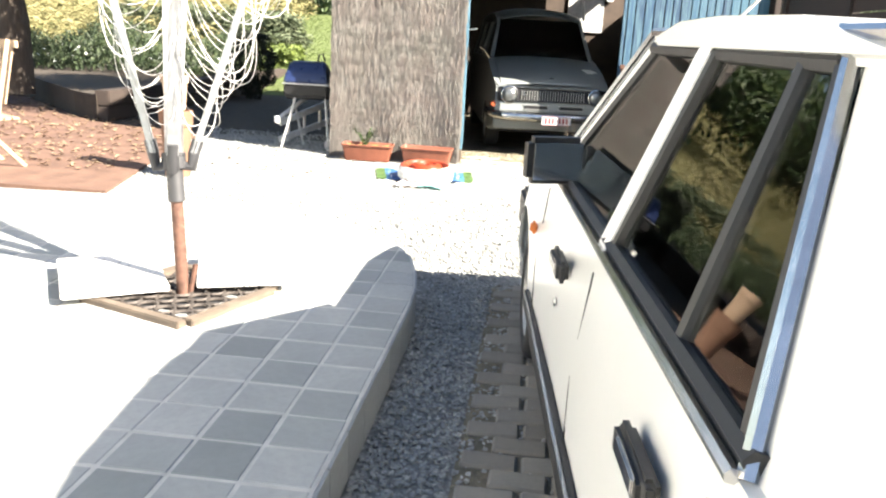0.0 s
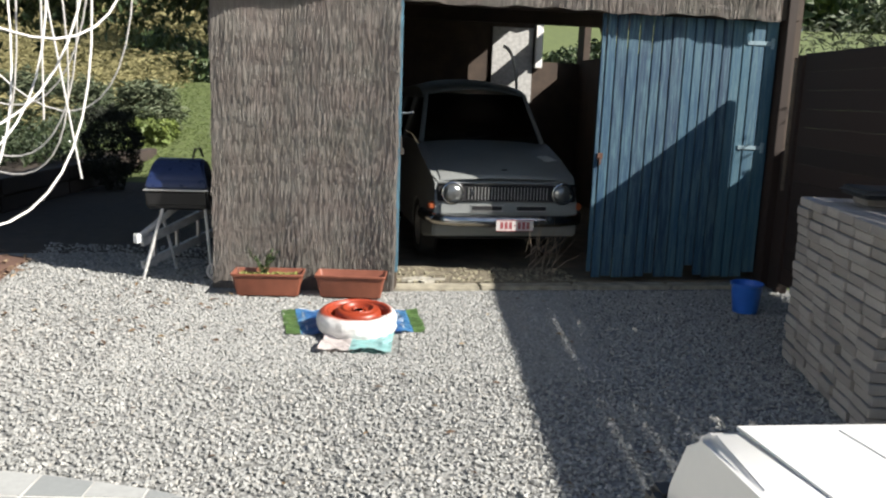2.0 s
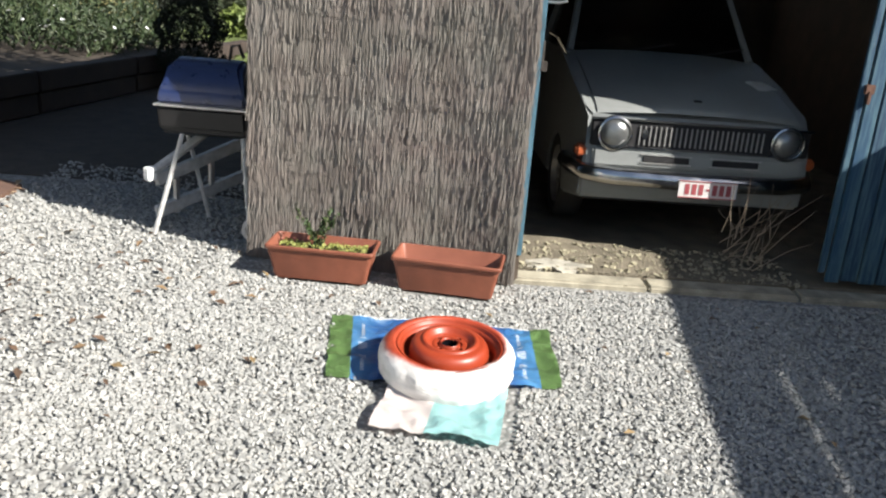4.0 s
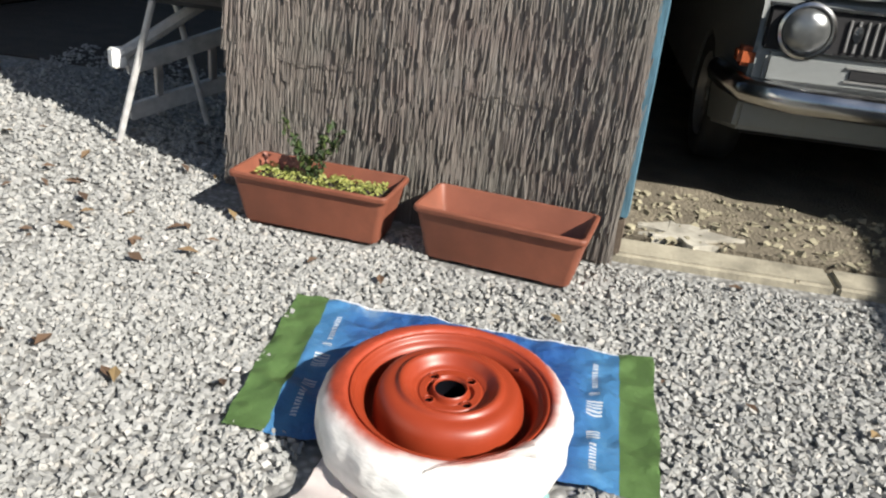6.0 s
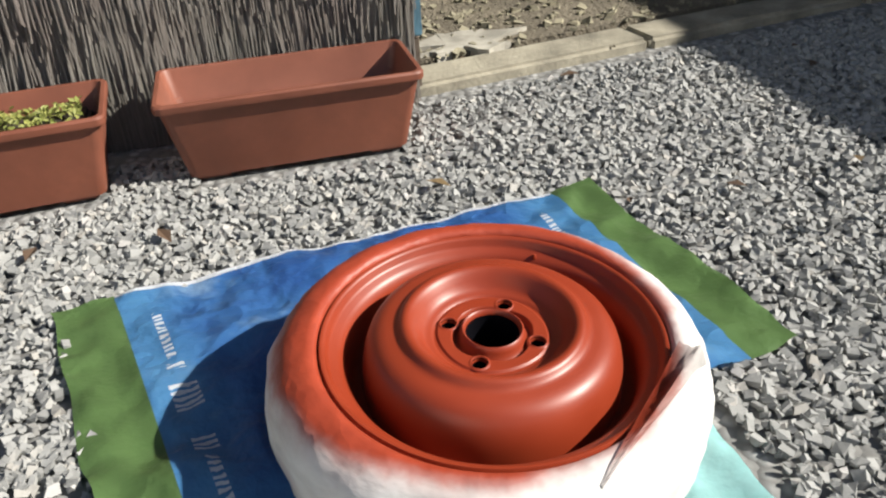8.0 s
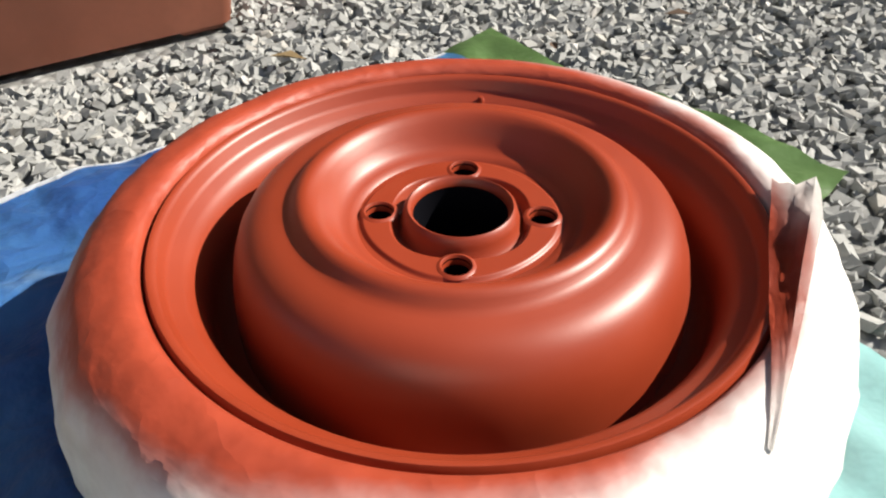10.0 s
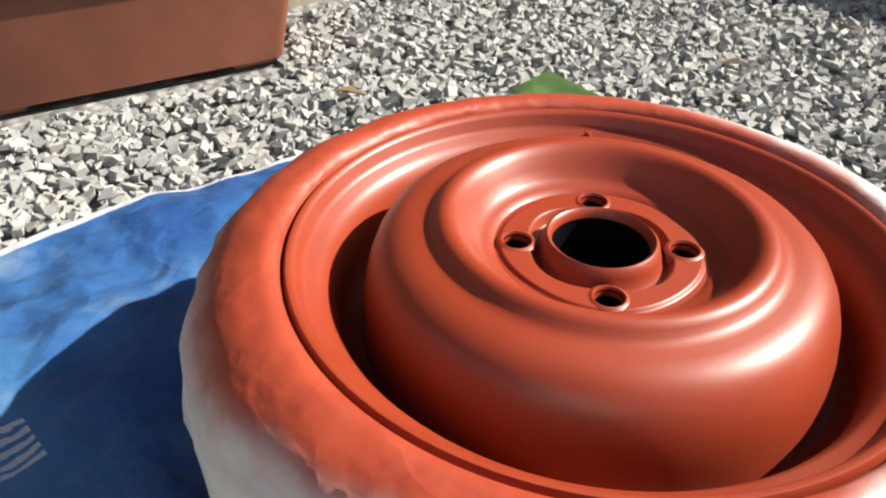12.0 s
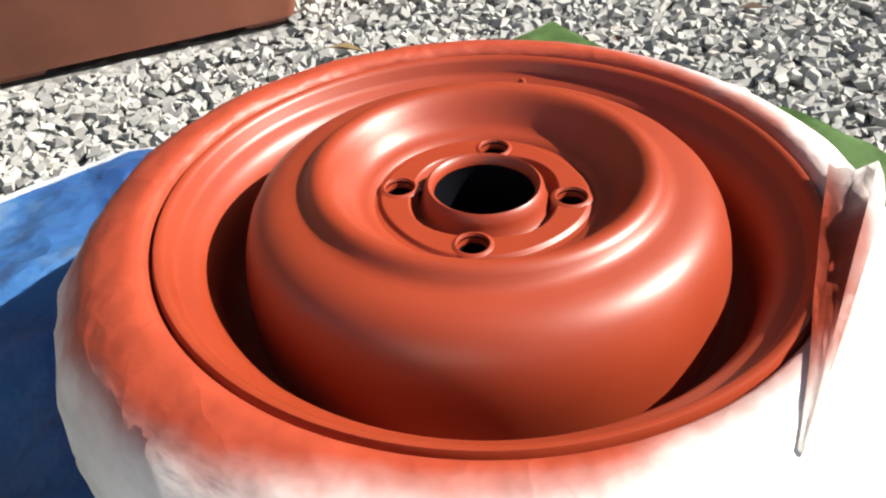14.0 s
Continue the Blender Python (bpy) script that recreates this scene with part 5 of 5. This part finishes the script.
grate = thing("floor_grate", pose(-0.387, 5.155, TOP, 0, 0, -21), "square ornamental iron grate in a wooden frame round the pole", "grate")
h = 0.29
part("frame", boxes((0, -h, 0.012, 2 * h, 0.05, 0.035), bevel=0.005), "wood_old", grate)
part("frame", boxes((0, h, 0.012, 2 * h, 0.05, 0.035), bevel=0.005), "wood_old", grate)
part("frame", boxes((-h, 0, 0.012, 0.05, 2 * h - 0.06, 0.035), bevel=0.005), "wood_old", grate)
part("frame", boxes((h, 0, 0.012, 0.05, 2 * h - 0.06, 0.035), bevel=0.005), "wood_old", grate)
part("pan", boxes((0, 0, -0.001, 2 * h - 0.05, 2 * h - 0.05, 0.004)), "dark", grate)
for i in range(5):
    for j in range(5):
        part("ring", tube([(-0.2 + 0.1 * i + 0.042 * math.cos(a), -0.2 + 0.1 * j + 0.042 * math.sin(a), 0.014) for a in [2 * math.pi * k / 12 for k in range(13)]], 0.008, 5), "iron", grate)
for k, (x, y, rot, lx, ly) in enumerate(((-0.235, 5.5, 22, 0.42, 0.54), (-0.76, 5.22, 33, 0.44, 0.56))):
    s = part("stone_slab", boxes((0, 0, 0, lx, ly, 0.03), bevel=0.004), "terrazzo")
    s.matrix_world = pose(x, y, TOP + 0.05, 0, 0, rot)
    tagged(s, "white speckled terrazzo slab laid over the grate", "slab", "slabs by the dryer")

# ---- barbecue and trestle ----
bbq = thing("barbecue", pose(-1.49, 10.98, 0.01, 0, 0, 4), "blue enamelled kettle barbecue on tubular legs with wheels", "barbecue")
bm = prism([(-0.2, 0.74), (-0.19, 0.82), (-0.12, 0.95), (0.0, 0.99), (0.12, 0.95), (0.19, 0.82), (0.2, 0.74)], -0.25, 0.25)
for v in bm.verts:
    if v.co.z > 0.9:
        v.co.x *= 0.78
bmesh.ops.bevel(bm, geom=bm.edges[:], offset=0.02, segments=3, affect="EDGES", clamp_overlap=True)
part("lid", bm, "enamel", bbq, "blue enamel lid", True, 45)
bm = prism([(-0.2, 0.735), (0.2, 0.735), (0.17, 0.6), (0.1, 0.56), (-0.1, 0.56), (-0.17, 0.6)], -0.25, 0.25)
bmesh.ops.bevel(bm, geom=bm.edges[:], offset=0.02, segments=3, affect="EDGES", clamp_overlap=True)
part("bowl", bm, "blackplastic", bbq, "sooty black bowl", True, 45)
part("lid_rim", boxes((0, 0, 0.738, 0.52, 0.42, 0.012), bevel=0.004), "alu", bbq)
part("handle", tube([(0.1, 0.0, 0.98), (0.12, -0.02, 1.06), (0.16, -0.02, 1.07), (0.18, 0.0, 1.0)], 0.01, 6), "blackplastic", bbq)
for a, b in (((-0.12, -0.15, 0.58), (-0.28, -0.2, 0.0)), ((0.22, -0.15, 0.58), (0.27, -0.2, 0.05)), ((-0.22, 0.15, 0.58), (-0.1, 0.2, 0.0)), ((0.22, 0.15, 0.58), (0.27, 0.2, 0.05))):
    part("leg", tube([a, b], 0.014, 8), "palemetal", bbq, "", True)
for y in (-0.2, 0.2):
    part("caster", revolve([(0.05, -0.015), (0.072, -0.015), (0.075, 0.0), (0.072, 0.015), (0.05, 0.015), (0.05, -0.015)], 24, m=Matrix.Translation((0.3, y, 0.075)) @ pose(0, 0, 0, 90)), "plate", bbq, "pale plastic wheel", True, 50)
part("side_screen", boxes((0.28, 0.18, 1.12, 0.12, 0.02, 0.3), bevel=0.004), "enamel", bbq)
ladder = thing("step_ladder", pose(-1.72, 10.95, 0.01, 0, 0, -30), "paint-spattered folding aluminium ladder leaning under the barbecue", "ladder")
part("rail", boxes((-0.05, 0.45, 0.2, 0.04, 1.1, 0.07, pose(0, 0, 0, 12)), bevel=0.005), "palemetal", ladder)
part("rail", boxes((-0.05, 0.4, 0.4, 0.04, 1.0, 0.07, pose(0, 0, 0, 14)), bevel=0.005), "palemetal", ladder)
for k in range(4):
    part("rung", boxes((-0.05, 0.05 + k * 0.25, 0.2 + k * 0.05, 0.03, 0.03, 0.28), bevel=0.004), "alu", ladder)
part("end_cap", boxes((-0.05, -0.12, 0.32, 0.06, 0.06, 0.08), bevel=0.008), "clothwhite", ladder)
part("brace", tube([(-0.05, -0.14, 0.31), (-0.03, 0.05, 0.42), (0.0, 0.28, 0.56)], 0.028, 8), "palemetal", ladder, "paint-spattered pale brace")

# ---- bucket ----
bucket = thing("bucket", pose(3.03, 10.25, 0.01), "blue plastic bucket standing on the gravel", "bucket")
part("pail", revolve([(0.0, 0.004), (0.088, 0.004), (0.09, 0.0), (0.118, 0.21), (0.124, 0.215), (0.125, 0.23), (0.12, 0.232), (0.114, 0.225), (0.086, 0.012), (0.0, 0.012)], 36), "bucket", bucket, "", True, 40)
part("bail", tube([(0.122 * math.cos(a), 0.03 - 0.125 * math.sin(a) * 0.9, 0.215 - 0.05 * math.sin(a)) for a in [math.pi * i / 14 for i in range(15)]], 0.003, 5), "alu", bucket)
part("grip", tube([(-0.04, -0.085, 0.167), (0.04, -0.085, 0.167)], 0.008, 6), "plate", bucket)

# ---- stacked pavers ----
stack = thing("paver_stack", pose(2.86, 9.2, 0, 0, 0, -8), "stack of grey concrete paving stones beside the fence", "pavers")
rp = random.Random(4)
bm = boxes((0, 0, 0, 0.215, 0.215, 0.052), bevel=0.005, seg=1)
paver_me = mesh_of("paver", bm, "paver")
for cx in range(3):
    for cy in range(6):
        layers = 18 - (3 if cx == 2 and cy > 2 else 0) + (1 if (cx, cy) == (1, 1) else 0)
        for cz in range(layers):
            if cx == 1 and 0 < cy < 5 and cz < layers - 2:
                continue
            ob = new("paver", paver_me)
            ob.parent = stack
            ob.matrix_local = pose(0.11 + cx * 0.225 + rp.uniform(-0.012, 0.012), -0.11 - cy * 0.225 + rp.uniform(-0.012, 0.012), 0.03 + cz * 0.0575, 0, 0, rp.uniform(-2.5, 2.5))
cover = part("plastic_sheet", boxes((0.28, -0.45, 1.12, 0.3, 0.4, 0.05), bevel=0.02, seg=3), "blackplastic", stack, "folded black plastic sheet")

# ---- garden to the left ----
patio = part("brown_patio", slab([(-2.25, 7.85), (-2.6, 9.4), (-3.0, 11.4), (-4.75, 11.95), (-7.2, 14.3), (-12, 15.0), (-12, 7.65)], -0.05, 0.03), "bark_mulch")
tagged(patio, "red-brown patio strewn with dry leaves", "patio", kind="structure")
sleepers = thing("sleeper_wall", pose(-4.6, 12.0, 0), "low retaining wall of dark timber sleepers", "retaining wall", kind="structure")
for k in range(4):
    for j in range(2):
        part("sleeper", boxes((0.02 * j, 0.95 + k * 1.9, 0.11 + j * 0.21, 0.2, 1.87, 0.2), bevel=0.012), "sleeper", sleepers)
raised = part("raised_bed", slab([(-4.65, 12.0), (-4.65, 19.6), (-14, 19.6), (-14, 15.2), (-7.2, 14.4), (-5.2, 12.4)], -0.05, 0.36), "soil")
tagged(raised, "raised planting bed of dark soil and leaf litter", "flower bed", kind="structure")
def leaf_cloud(name, m, places, s0, s1, material, label, category, tilt=1.0, narrow=0.5, kind=""):
    return plant_leaves(name, m, places, RNG.uniform(s0, s1, len(places)), material, label, category, tilt, narrow, kind)


def ball(n, rx, ry, rz, hollow=0.55):
    d = RNG.normal(0, 1, (n, 3))
    d /= np.linalg.norm(d, axis=1)[:, None]
    r = RNG.uniform(hollow, 1.0, n) ** 0.6
    bump = 1 + 0.22 * np.sin(d[:, 0] * 5 + 1) * np.cos(d[:, 1] * 6) + 0.12 * np.sin(d[:, 2] * 11)
    return d * (r * bump)[:, None] * np.array([rx, ry, rz])


def tree(m, height, spread, label, crown_n, drop=0.0, reach=(0, 0), ends=(), leaf=(0.07, 0.15)):
    t = thing("tree", m, label, "tree")
    rt = random.Random(int(height * 100))
    trunk = tube([(0, 0, -0.1), (0.05, 0.02, height * 0.2), (-0.05, 0.05, height * 0.42), (0.1, 0.0, height * 0.7)], 0.28, 14, radius_end=0.08)
    part("trunk", trunk, "bark", t, "", True, 60)
    clumps = []
    for k in range(11):
        a = 2 * math.pi * k / 11 + rt.uniform(-0.3, 0.3)
        z0 = height * rt.uniform(0.3, 0.6)
        end = Vector((math.cos(a) * spread * rt.uniform(0.6, 1.0) + reach[0], math.sin(a) * spread * rt.uniform(0.6, 1.0) + reach[1], height * rt.uniform(0.55, 1.0) - drop))
        mid = Vector((end.x * 0.45, end.y * 0.45, (z0 + end.z) / 2 + 0.3))
        part("limb", tube([(0, 0, z0), mid, end], 0.09, 8, radius_end=0.02), "bark", t, "", True, 60)
        clumps += [end, mid.lerp(end, 0.55)]
    for e in ends:
        end = Vector(e)
        mid = end * 0.5 + Vector((0, 0, 1.2))
        part("limb", tube([(0, 0, height * 0.4), mid, end], 0.08, 8, radius_end=0.015), "bark", t, "", True, 60)
        clumps += [end, end, mid.lerp(end, 0.6)]
    pts = []
    per = crown_n // len(clumps)
    for c in clumps:
        r = spread * rt.uniform(0.22, 0.4)
        pts.append(ball(per, r, r, r * 0.75, 0.2) + np.array(c))
    v, f = leaves(np.concatenate(pts), RNG.uniform(leaf[0], leaf[1], per * len(clumps)), 1.0, 0.55)
    ob = new("crown", heap("crown", v, f, "leaf"))
    ob.parent = t
    tagged(ob, kind="stuff")
    return t


def hill(x0, x1, y0, y1, n, h0, h1):
    """Random places above the sloping land."""
    p = np.stack([RNG.uniform(x0, x1, n), RNG.uniform(y0, y1, n), np.zeros(n)], 1)
    p[:, 2] = np.array([rise(y) for y in p[:, 1]]) + RNG.uniform(h0, h1, n)
    return p


tree(pose(-6.6, 13.2, 0.3), 4.6, 2.6, "spreading garden tree with dark green leaves at the patio edge", 26000, 0.0, (0.5, 0.8),
     ((4.6, -0.8, 2.4), (3.9, -1.3, 2.5), (3.4, -0.6, 2.3), (5.2, 0.0, 2.6), (4.4, 0.4, 2.9), (2.6, -1.0, 2.6)), (0.07, 0.13))
tree(pose(-6.3, 31.0, rise(31)), 4.5, 2.0, "leafy tree at the end of the lawn", 14000)
tree(pose(-3.6, 29.0, rise(29)), 5.0, 2.4, "leafy tree above the lawn", 12000)
tree(pose(5.5, 27.0, rise(27)), 5.0, 2.8, "leafy tree behind the garage", 14000)
tree(pose(12.5, 19.0, 0.2), 4.0, 2.4, "leafy tree behind the fence", 10000)

bush = leaf_cloud("clipped_bush", pose(-4.15, 16.5, 0.66), ball(9000, 0.38, 0.38, 0.6, 0.8), 0.03, 0.06, "leafdark", "dark clipped cylindrical evergreen bush", "bush")
p = np.stack([RNG.uniform(-14, -5.0, 26000), RNG.uniform(15.8, 19.5, 26000), RNG.uniform(0, 1, 26000)], 1)
p[:, 2] = 0.38 + p[:, 2] * (0.6 + 0.35 * np.sin(p[:, 0] * 2.1) * np.cos(p[:, 1] * 1.3))
leaf_cloud("flower_border", pose(0, 0, 0), p, 0.05, 0.13, "border", "dense green border of perennials on the raised bed, darkened for tree shade", "plants", 1.0, 0.4, "stuff")
p = np.stack([RNG.uniform(-9, -5.0, 45), RNG.uniform(15.6, 17.5, 45), RNG.uniform(0.5, 0.9, 45)], 1)
leaf_cloud("blossoms", pose(0, 0, 0), p, 0.05, 0.09, "bagwhite", "scattered small white blossoms in the border", "flowers", 0.5, 0.8, "stuff")
for x, y, r, hh in ((-6.4, 21.0, 0.8, 0.9), (-5.3, 21.6, 0.7, 0.8), (-7.6, 21.2, 0.9, 1.0), (-8.9, 21.0, 0.8, 0.9)):
    leaf_cloud("lavender_mound", pose(x, y, rise(y) + 0.25), ball(3600, r, r * 0.7, hh, 0.5), 0.14, 0.3, "lavender", "grey-green mound of lavender at the lawn edge", "plant", 0.45, 0.12)
p = hill(-5.3, -4.5, 20.2, 21.0, 1500, 0.0, 0.35)
leaf_cloud("hosta", pose(0, 0, 0), p, 0.12, 0.25, "leaflight", "light green broad-leaved perennial by the lawn", "plants", 0.7, 0.5)
leaf_cloud("grass", pose(0, 0, 0), hill(-9, 6, 17.7, 28, 40000, 0.0, 0.04), 0.05, 0.1, "lawn", "short sunlit lawn grass", "grass", 0.5, 0.15, "stuff")
leaf_cloud("ripe_crop", pose(0, 0, 0), hill(-45, 2, 33, 58, 60000, 0.0, 1.3), 0.3, 0.7, "corn", "sloping field of ripe yellow crop", "crop", 0.35, 0.12, "stuff")
leaf_cloud("meadow", pose(0, 0, 0), hill(-34, -6.2, 19.8, 33, 90000, 0.0, 0.9), 0.1, 0.3, "corn", "tall straw-coloured grass beyond the border", "grass", 0.35, 0.1, "stuff")
p = hill(-8.3, 14, 28.5, 31.5, 30000, 0.0, 1.0)
p[:, 2] += RNG.uniform(0, 0.5, 30000) * np.sin(p[:, 0] * 1.3)
leaf_cloud("hedge", pose(0, 0, 0), p, 0.15, 0.3, "leaf", "uneven hedge at the end of the lawn", "hedge", 1.0, 0.5, "stuff")
p = np.stack([RNG.uniform(4.6, 9, 44000), RNG.uniform(9, 17, 44000), RNG.uniform(0, 1, 44000)], 1)
p[:, 2] *= 2.5 + 0.5 * np.sin(p[:, 1] * 1.1) * np.cos(p[:, 0])
leaf_cloud("shrubs", pose(0, 0, 0), p, 0.06, 0.16, "lavender", "loose grey-green shrubs behind the fence", "shrubs", 0.6, 0.16, "stuff")
p = hill(-80, 80, 62, 72, 30000, 0.0, 1.0)
p[:, 2] += RNG.uniform(0, 1, 30000) * (5 + 2.5 * np.sin(p[:, 0] * 0.35) + 1.2 * np.sin(p[:, 0] * 1.1))
leaf_cloud("far_trees", pose(0, 0, 0), p, 0.6, 1.3, "leaf", "distant line of trees on the rise", "trees", 1.0, 0.6, "stuff")

# dry leaves on the gravel and patio
n = 60
p = np.stack([RNG.uniform(-2.3, -0.7, n), RNG.uniform(9.0, 10.7, n), np.full(n, 0.022)], 1)
p = np.array([q for q in p if not inside(BAG_PLAN, q[0], q[1]) and math.hypot(q[0] - 0.1, q[1] - 9.3) > 0.36])
leaf_cloud("fallen_leaves", pose(0, 0, 0), p, 0.03, 0.075, "leafdry", "curled brown leaves on the gravel by the planters", "leaves", 0.3, 0.5, "stuff")
n = 70
p = np.stack([RNG.uniform(-2.4, 1.6, n), RNG.uniform(6.9, 10.9, n), np.full(n, 0.022)], 1)
p = np.array([q for q in p if not inside(BAG_PLAN, q[0], q[1]) and math.hypot(q[0] - 0.1, q[1] - 9.3) > 0.36])
leaf_cloud("fallen_leaves", pose(0, 0, 0), p, 0.025, 0.06, "leafdry", "scattered dry brown leaves on the gravel", "leaves", 0.15, 0.5, "stuff")
n = 2600
p = np.stack([RNG.uniform(-9, -2.7, n), RNG.uniform(8.6, 14.6, n), np.full(n, 0.045)], 1)
p = np.array([q for q in p if q[1] < 11.4 - (q[0] + 3.0) * 0.7])
leaf_cloud("fallen_leaves", pose(0, 0, 0), p, 0.05, 0.1, "leafpale", "pale dry leaves lying on the brown patio", "leaves", 0.15, 0.5, "stuff")

# clay pots on the patio edge
for x, y, z, r0, r1, hh, lab in ((-2.08, 8.8, 0.0, 0.11, 0.135, 0.6, "tall brown clay pot on the gravel"), (-2.08, 8.8, 0.605, 0.085, 0.11, 0.3, "clay pot with a rim standing on a larger pot")):
    pot = part("clay_pot", revolve([(0, 0), (r0, 0), (r1 * 0.97, hh * 0.78), (r1 * 1.08, hh * 0.78), (r1 * 1.1, hh), (r1 * 0.98, hh), (r1 * 0.9, hh * 0.8), (0, hh * 0.75)], 32), "claypale" if z else "clay", None, "", True, 40)
    pot.matrix_world = pose(x, y, z)
    tagged(pot, lab, "pot", "clay pots")

# folding wooden garden chair at the patio
chair = thing("garden_chair", pose(-3.72, 8.55, 0.03, 0, 0, 60), "folding teak garden chair on the patio", "chair")
for y in (-0.24, 0.24):
    part("leg", boxes((0.0, y, 0.55, 0.035, 0.025, 1.15, pose(0, 0, 0, 0, 12)), bevel=0.004), "teak", chair)
    part("leg", boxes((0.0, y * 0.88, 0.22, 0.035, 0.025, 0.6, pose(0, 0, 0, 0, -42)), bevel=0.004), "teak", chair)
for k in range(6):
    part("seat_slat", boxes((-0.2 + k * 0.07, 0, 0.43, 0.055, 0.44, 0.018), bevel=0.003), "teak", chair)
for k in range(7):
    part("back_slat", boxes((0.13, -0.18 + k * 0.06, 0.8, 0.014, 0.04, 0.5, pose(0, 0, 0, 0, 12)), bevel=0.003), "teak", chair)
part("back_rail", boxes((0.19, 0, 1.07, 0.03, 0.5, 0.06), bevel=0.004), "teak", chair)

# ---- terrace tiles and setts ----
rt = random.Random(9)
tile_me = mesh_of("tile", boxes((0, 0, 0, 0.192, 0.192, 0.02), bevel=0.003, seg=1), "tile")


def clip(poly, outline, inset):
    """The part of a polygon inside a convex outline, drawn in by inset."""
    n_ = len(outline)
    for k in range(n_):
        a, b_ = Vector(outline[k]), Vector(outline[(k + 1) % n_])
        d = (b_ - a).normalized()
        nrm = Vector((-d.y, d.x))
        a = a + nrm * inset
        out = []
        for q in range(len(poly)):
            p0, p1 = poly[q], poly[(q + 1) % len(poly)]
            s0, s1 = (p0 - a).dot(nrm), (p1 - a).dot(nrm)
            if s0 >= 0:
                out.append(p0)
            if (s0 >= 0) != (s1 >= 0):
                out.append(p0.lerp(p1, s0 / (s0 - s1)))
        poly = out
        if len(poly) < 3:
            return []
    return poly


TILE = 0.205
cells = []
for i in range(-26, 3):
    for j in range(-8, 36):
        x, y = 0.62 - TILE / 2 - 0.006 + i * TILE + TILE * 0, 2.2 + j * TILE
        if x > 0.62 or abs(x + 0.387) < 0.14 and abs(y - 5.155) < 0.14:
            continue
        hw = 0.0975
        poly = clip([Vector((x - hw, y - hw)), Vector((x + hw, y - hw)), Vector((x + hw, y + hw)), Vector((x - hw, y + hw))], TERRACE, 0.006)
        if poly:
            cells.append((x, y, poly))
cells.sort(key=lambda c: (c[0] - 0.2) ** 2 + (c[1] - 5.2) ** 2 * 0.6)
bm = bmesh.new()
for k, (x, y, poly) in enumerate(cells):
    area = abs(sum(p0.cross(p1) for p0, p1 in zip(poly, poly[1:] + poly[:1]))) / 2
    if area < 0.0015:
        continue
    if k >= 300:
        boxes((x, y, TOP - 0.008, 0.195, 0.195, 0.02), bm=bm) if area > 0.037 else slab([tuple(q) for q in poly], TOP - 0.018, TOP + 0.002, bm=bm)
        continue
    z = TOP - 0.009 + rt.uniform(0, 0.002)
    if area > 0.0375:
        ob = new("tile", tile_me)
        ob.matrix_world = pose(x + rt.uniform(-0.003, 0.003), y + rt.uniform(-0.003, 0.003), z, rt.uniform(-0.3, 0.3), rt.uniform(-0.3, 0.3), rt.choice((0, 90, 180, 270)) + rt.uniform(-0.5, 0.5))
    else:
        ob = new("tile", mesh_of("tile", slab([tuple(q) for q in poly], z - 0.01, z + 0.01), "tile"))
    ob.parent = terrace
far_tiles = part("tiles", bm, "tile", terrace)
tagged(far_tiles, kind="stuff")
# the edge course that follows the round corner
for (x0, y0), (x1, y1) in zip(TERRACE[:13], TERRACE[1:14]):
    L = math.hypot(x1 - x0, y1 - y0)
    n = max(1, round(L / 0.2)) if L < 1 else 40
    for k in range(n):
        u = (k + 0.5) / n
        x, y, a = x0 + (x1 - x0) * u, y0 + (y1 - y0) * u, math.degrees(math.atan2(y1 - y0, x1 - x0))
        if y < 1.5:
            continue
        w = L / n - 0.008
        ob = new("edge_tile", mesh_of("edge_tile", boxes((0, 0, 0, w, 0.012, 0.17), bevel=0.002, seg=1), "tile"))
        ob.parent = terrace
        ob.matrix_world = pose(x, y, TOP - 0.09, 0, 0, a) @ Matrix.Translation((0, -0.004, 0))

setts = part("drive_paving", slab([(0.95, -3), (3.7, -3), (3.7, 6.32), (0.95, 6.32)], -0.12, 0.004), "earth")
tagged(setts, "drive of worn grey-brown paving setts under the car", "paving", kind="structure")
M["sett"] = pieces_mat("worn_sett", [(0.0, (0.22, 0.2, 0.17)), (1.0, (0.34, 0.315, 0.275))], 0.9, True, fine=60)
sett_me = mesh_of("sett", boxes((0, 0, 0, 0.19, 0.105, 0.04), bevel=0.008, seg=1), "sett")
for i in range(3):
    for j in range(42):
        ob = new("sett", sett_me)
        ob.parent = setts
        ob.matrix_world = pose(1.06 + i * 0.205 + (0.1 if j % 2 else 0.0), 1.6 + j * 0.113, -0.004 + rt.uniform(0, 0.004), rt.uniform(-1, 1), rt.uniform(-1, 1), rt.uniform(-2, 2))

# ---- white wall added out of view to bounce sun onto the terrace ----
M["render"] = simple("bounce_white", (0.75, 0.73, 0.68), 0.9, vary=0.12, scale=2, bump=0.3)
house = thing("house", pose(-6.1, 0.5, 0), "unseen white wall added beside the terrace to bounce sunlight", "house", kind="structure")
part("wall", boxes((0, 0, 2.4, 0.3, 10.5, 5.2)), "render", house)
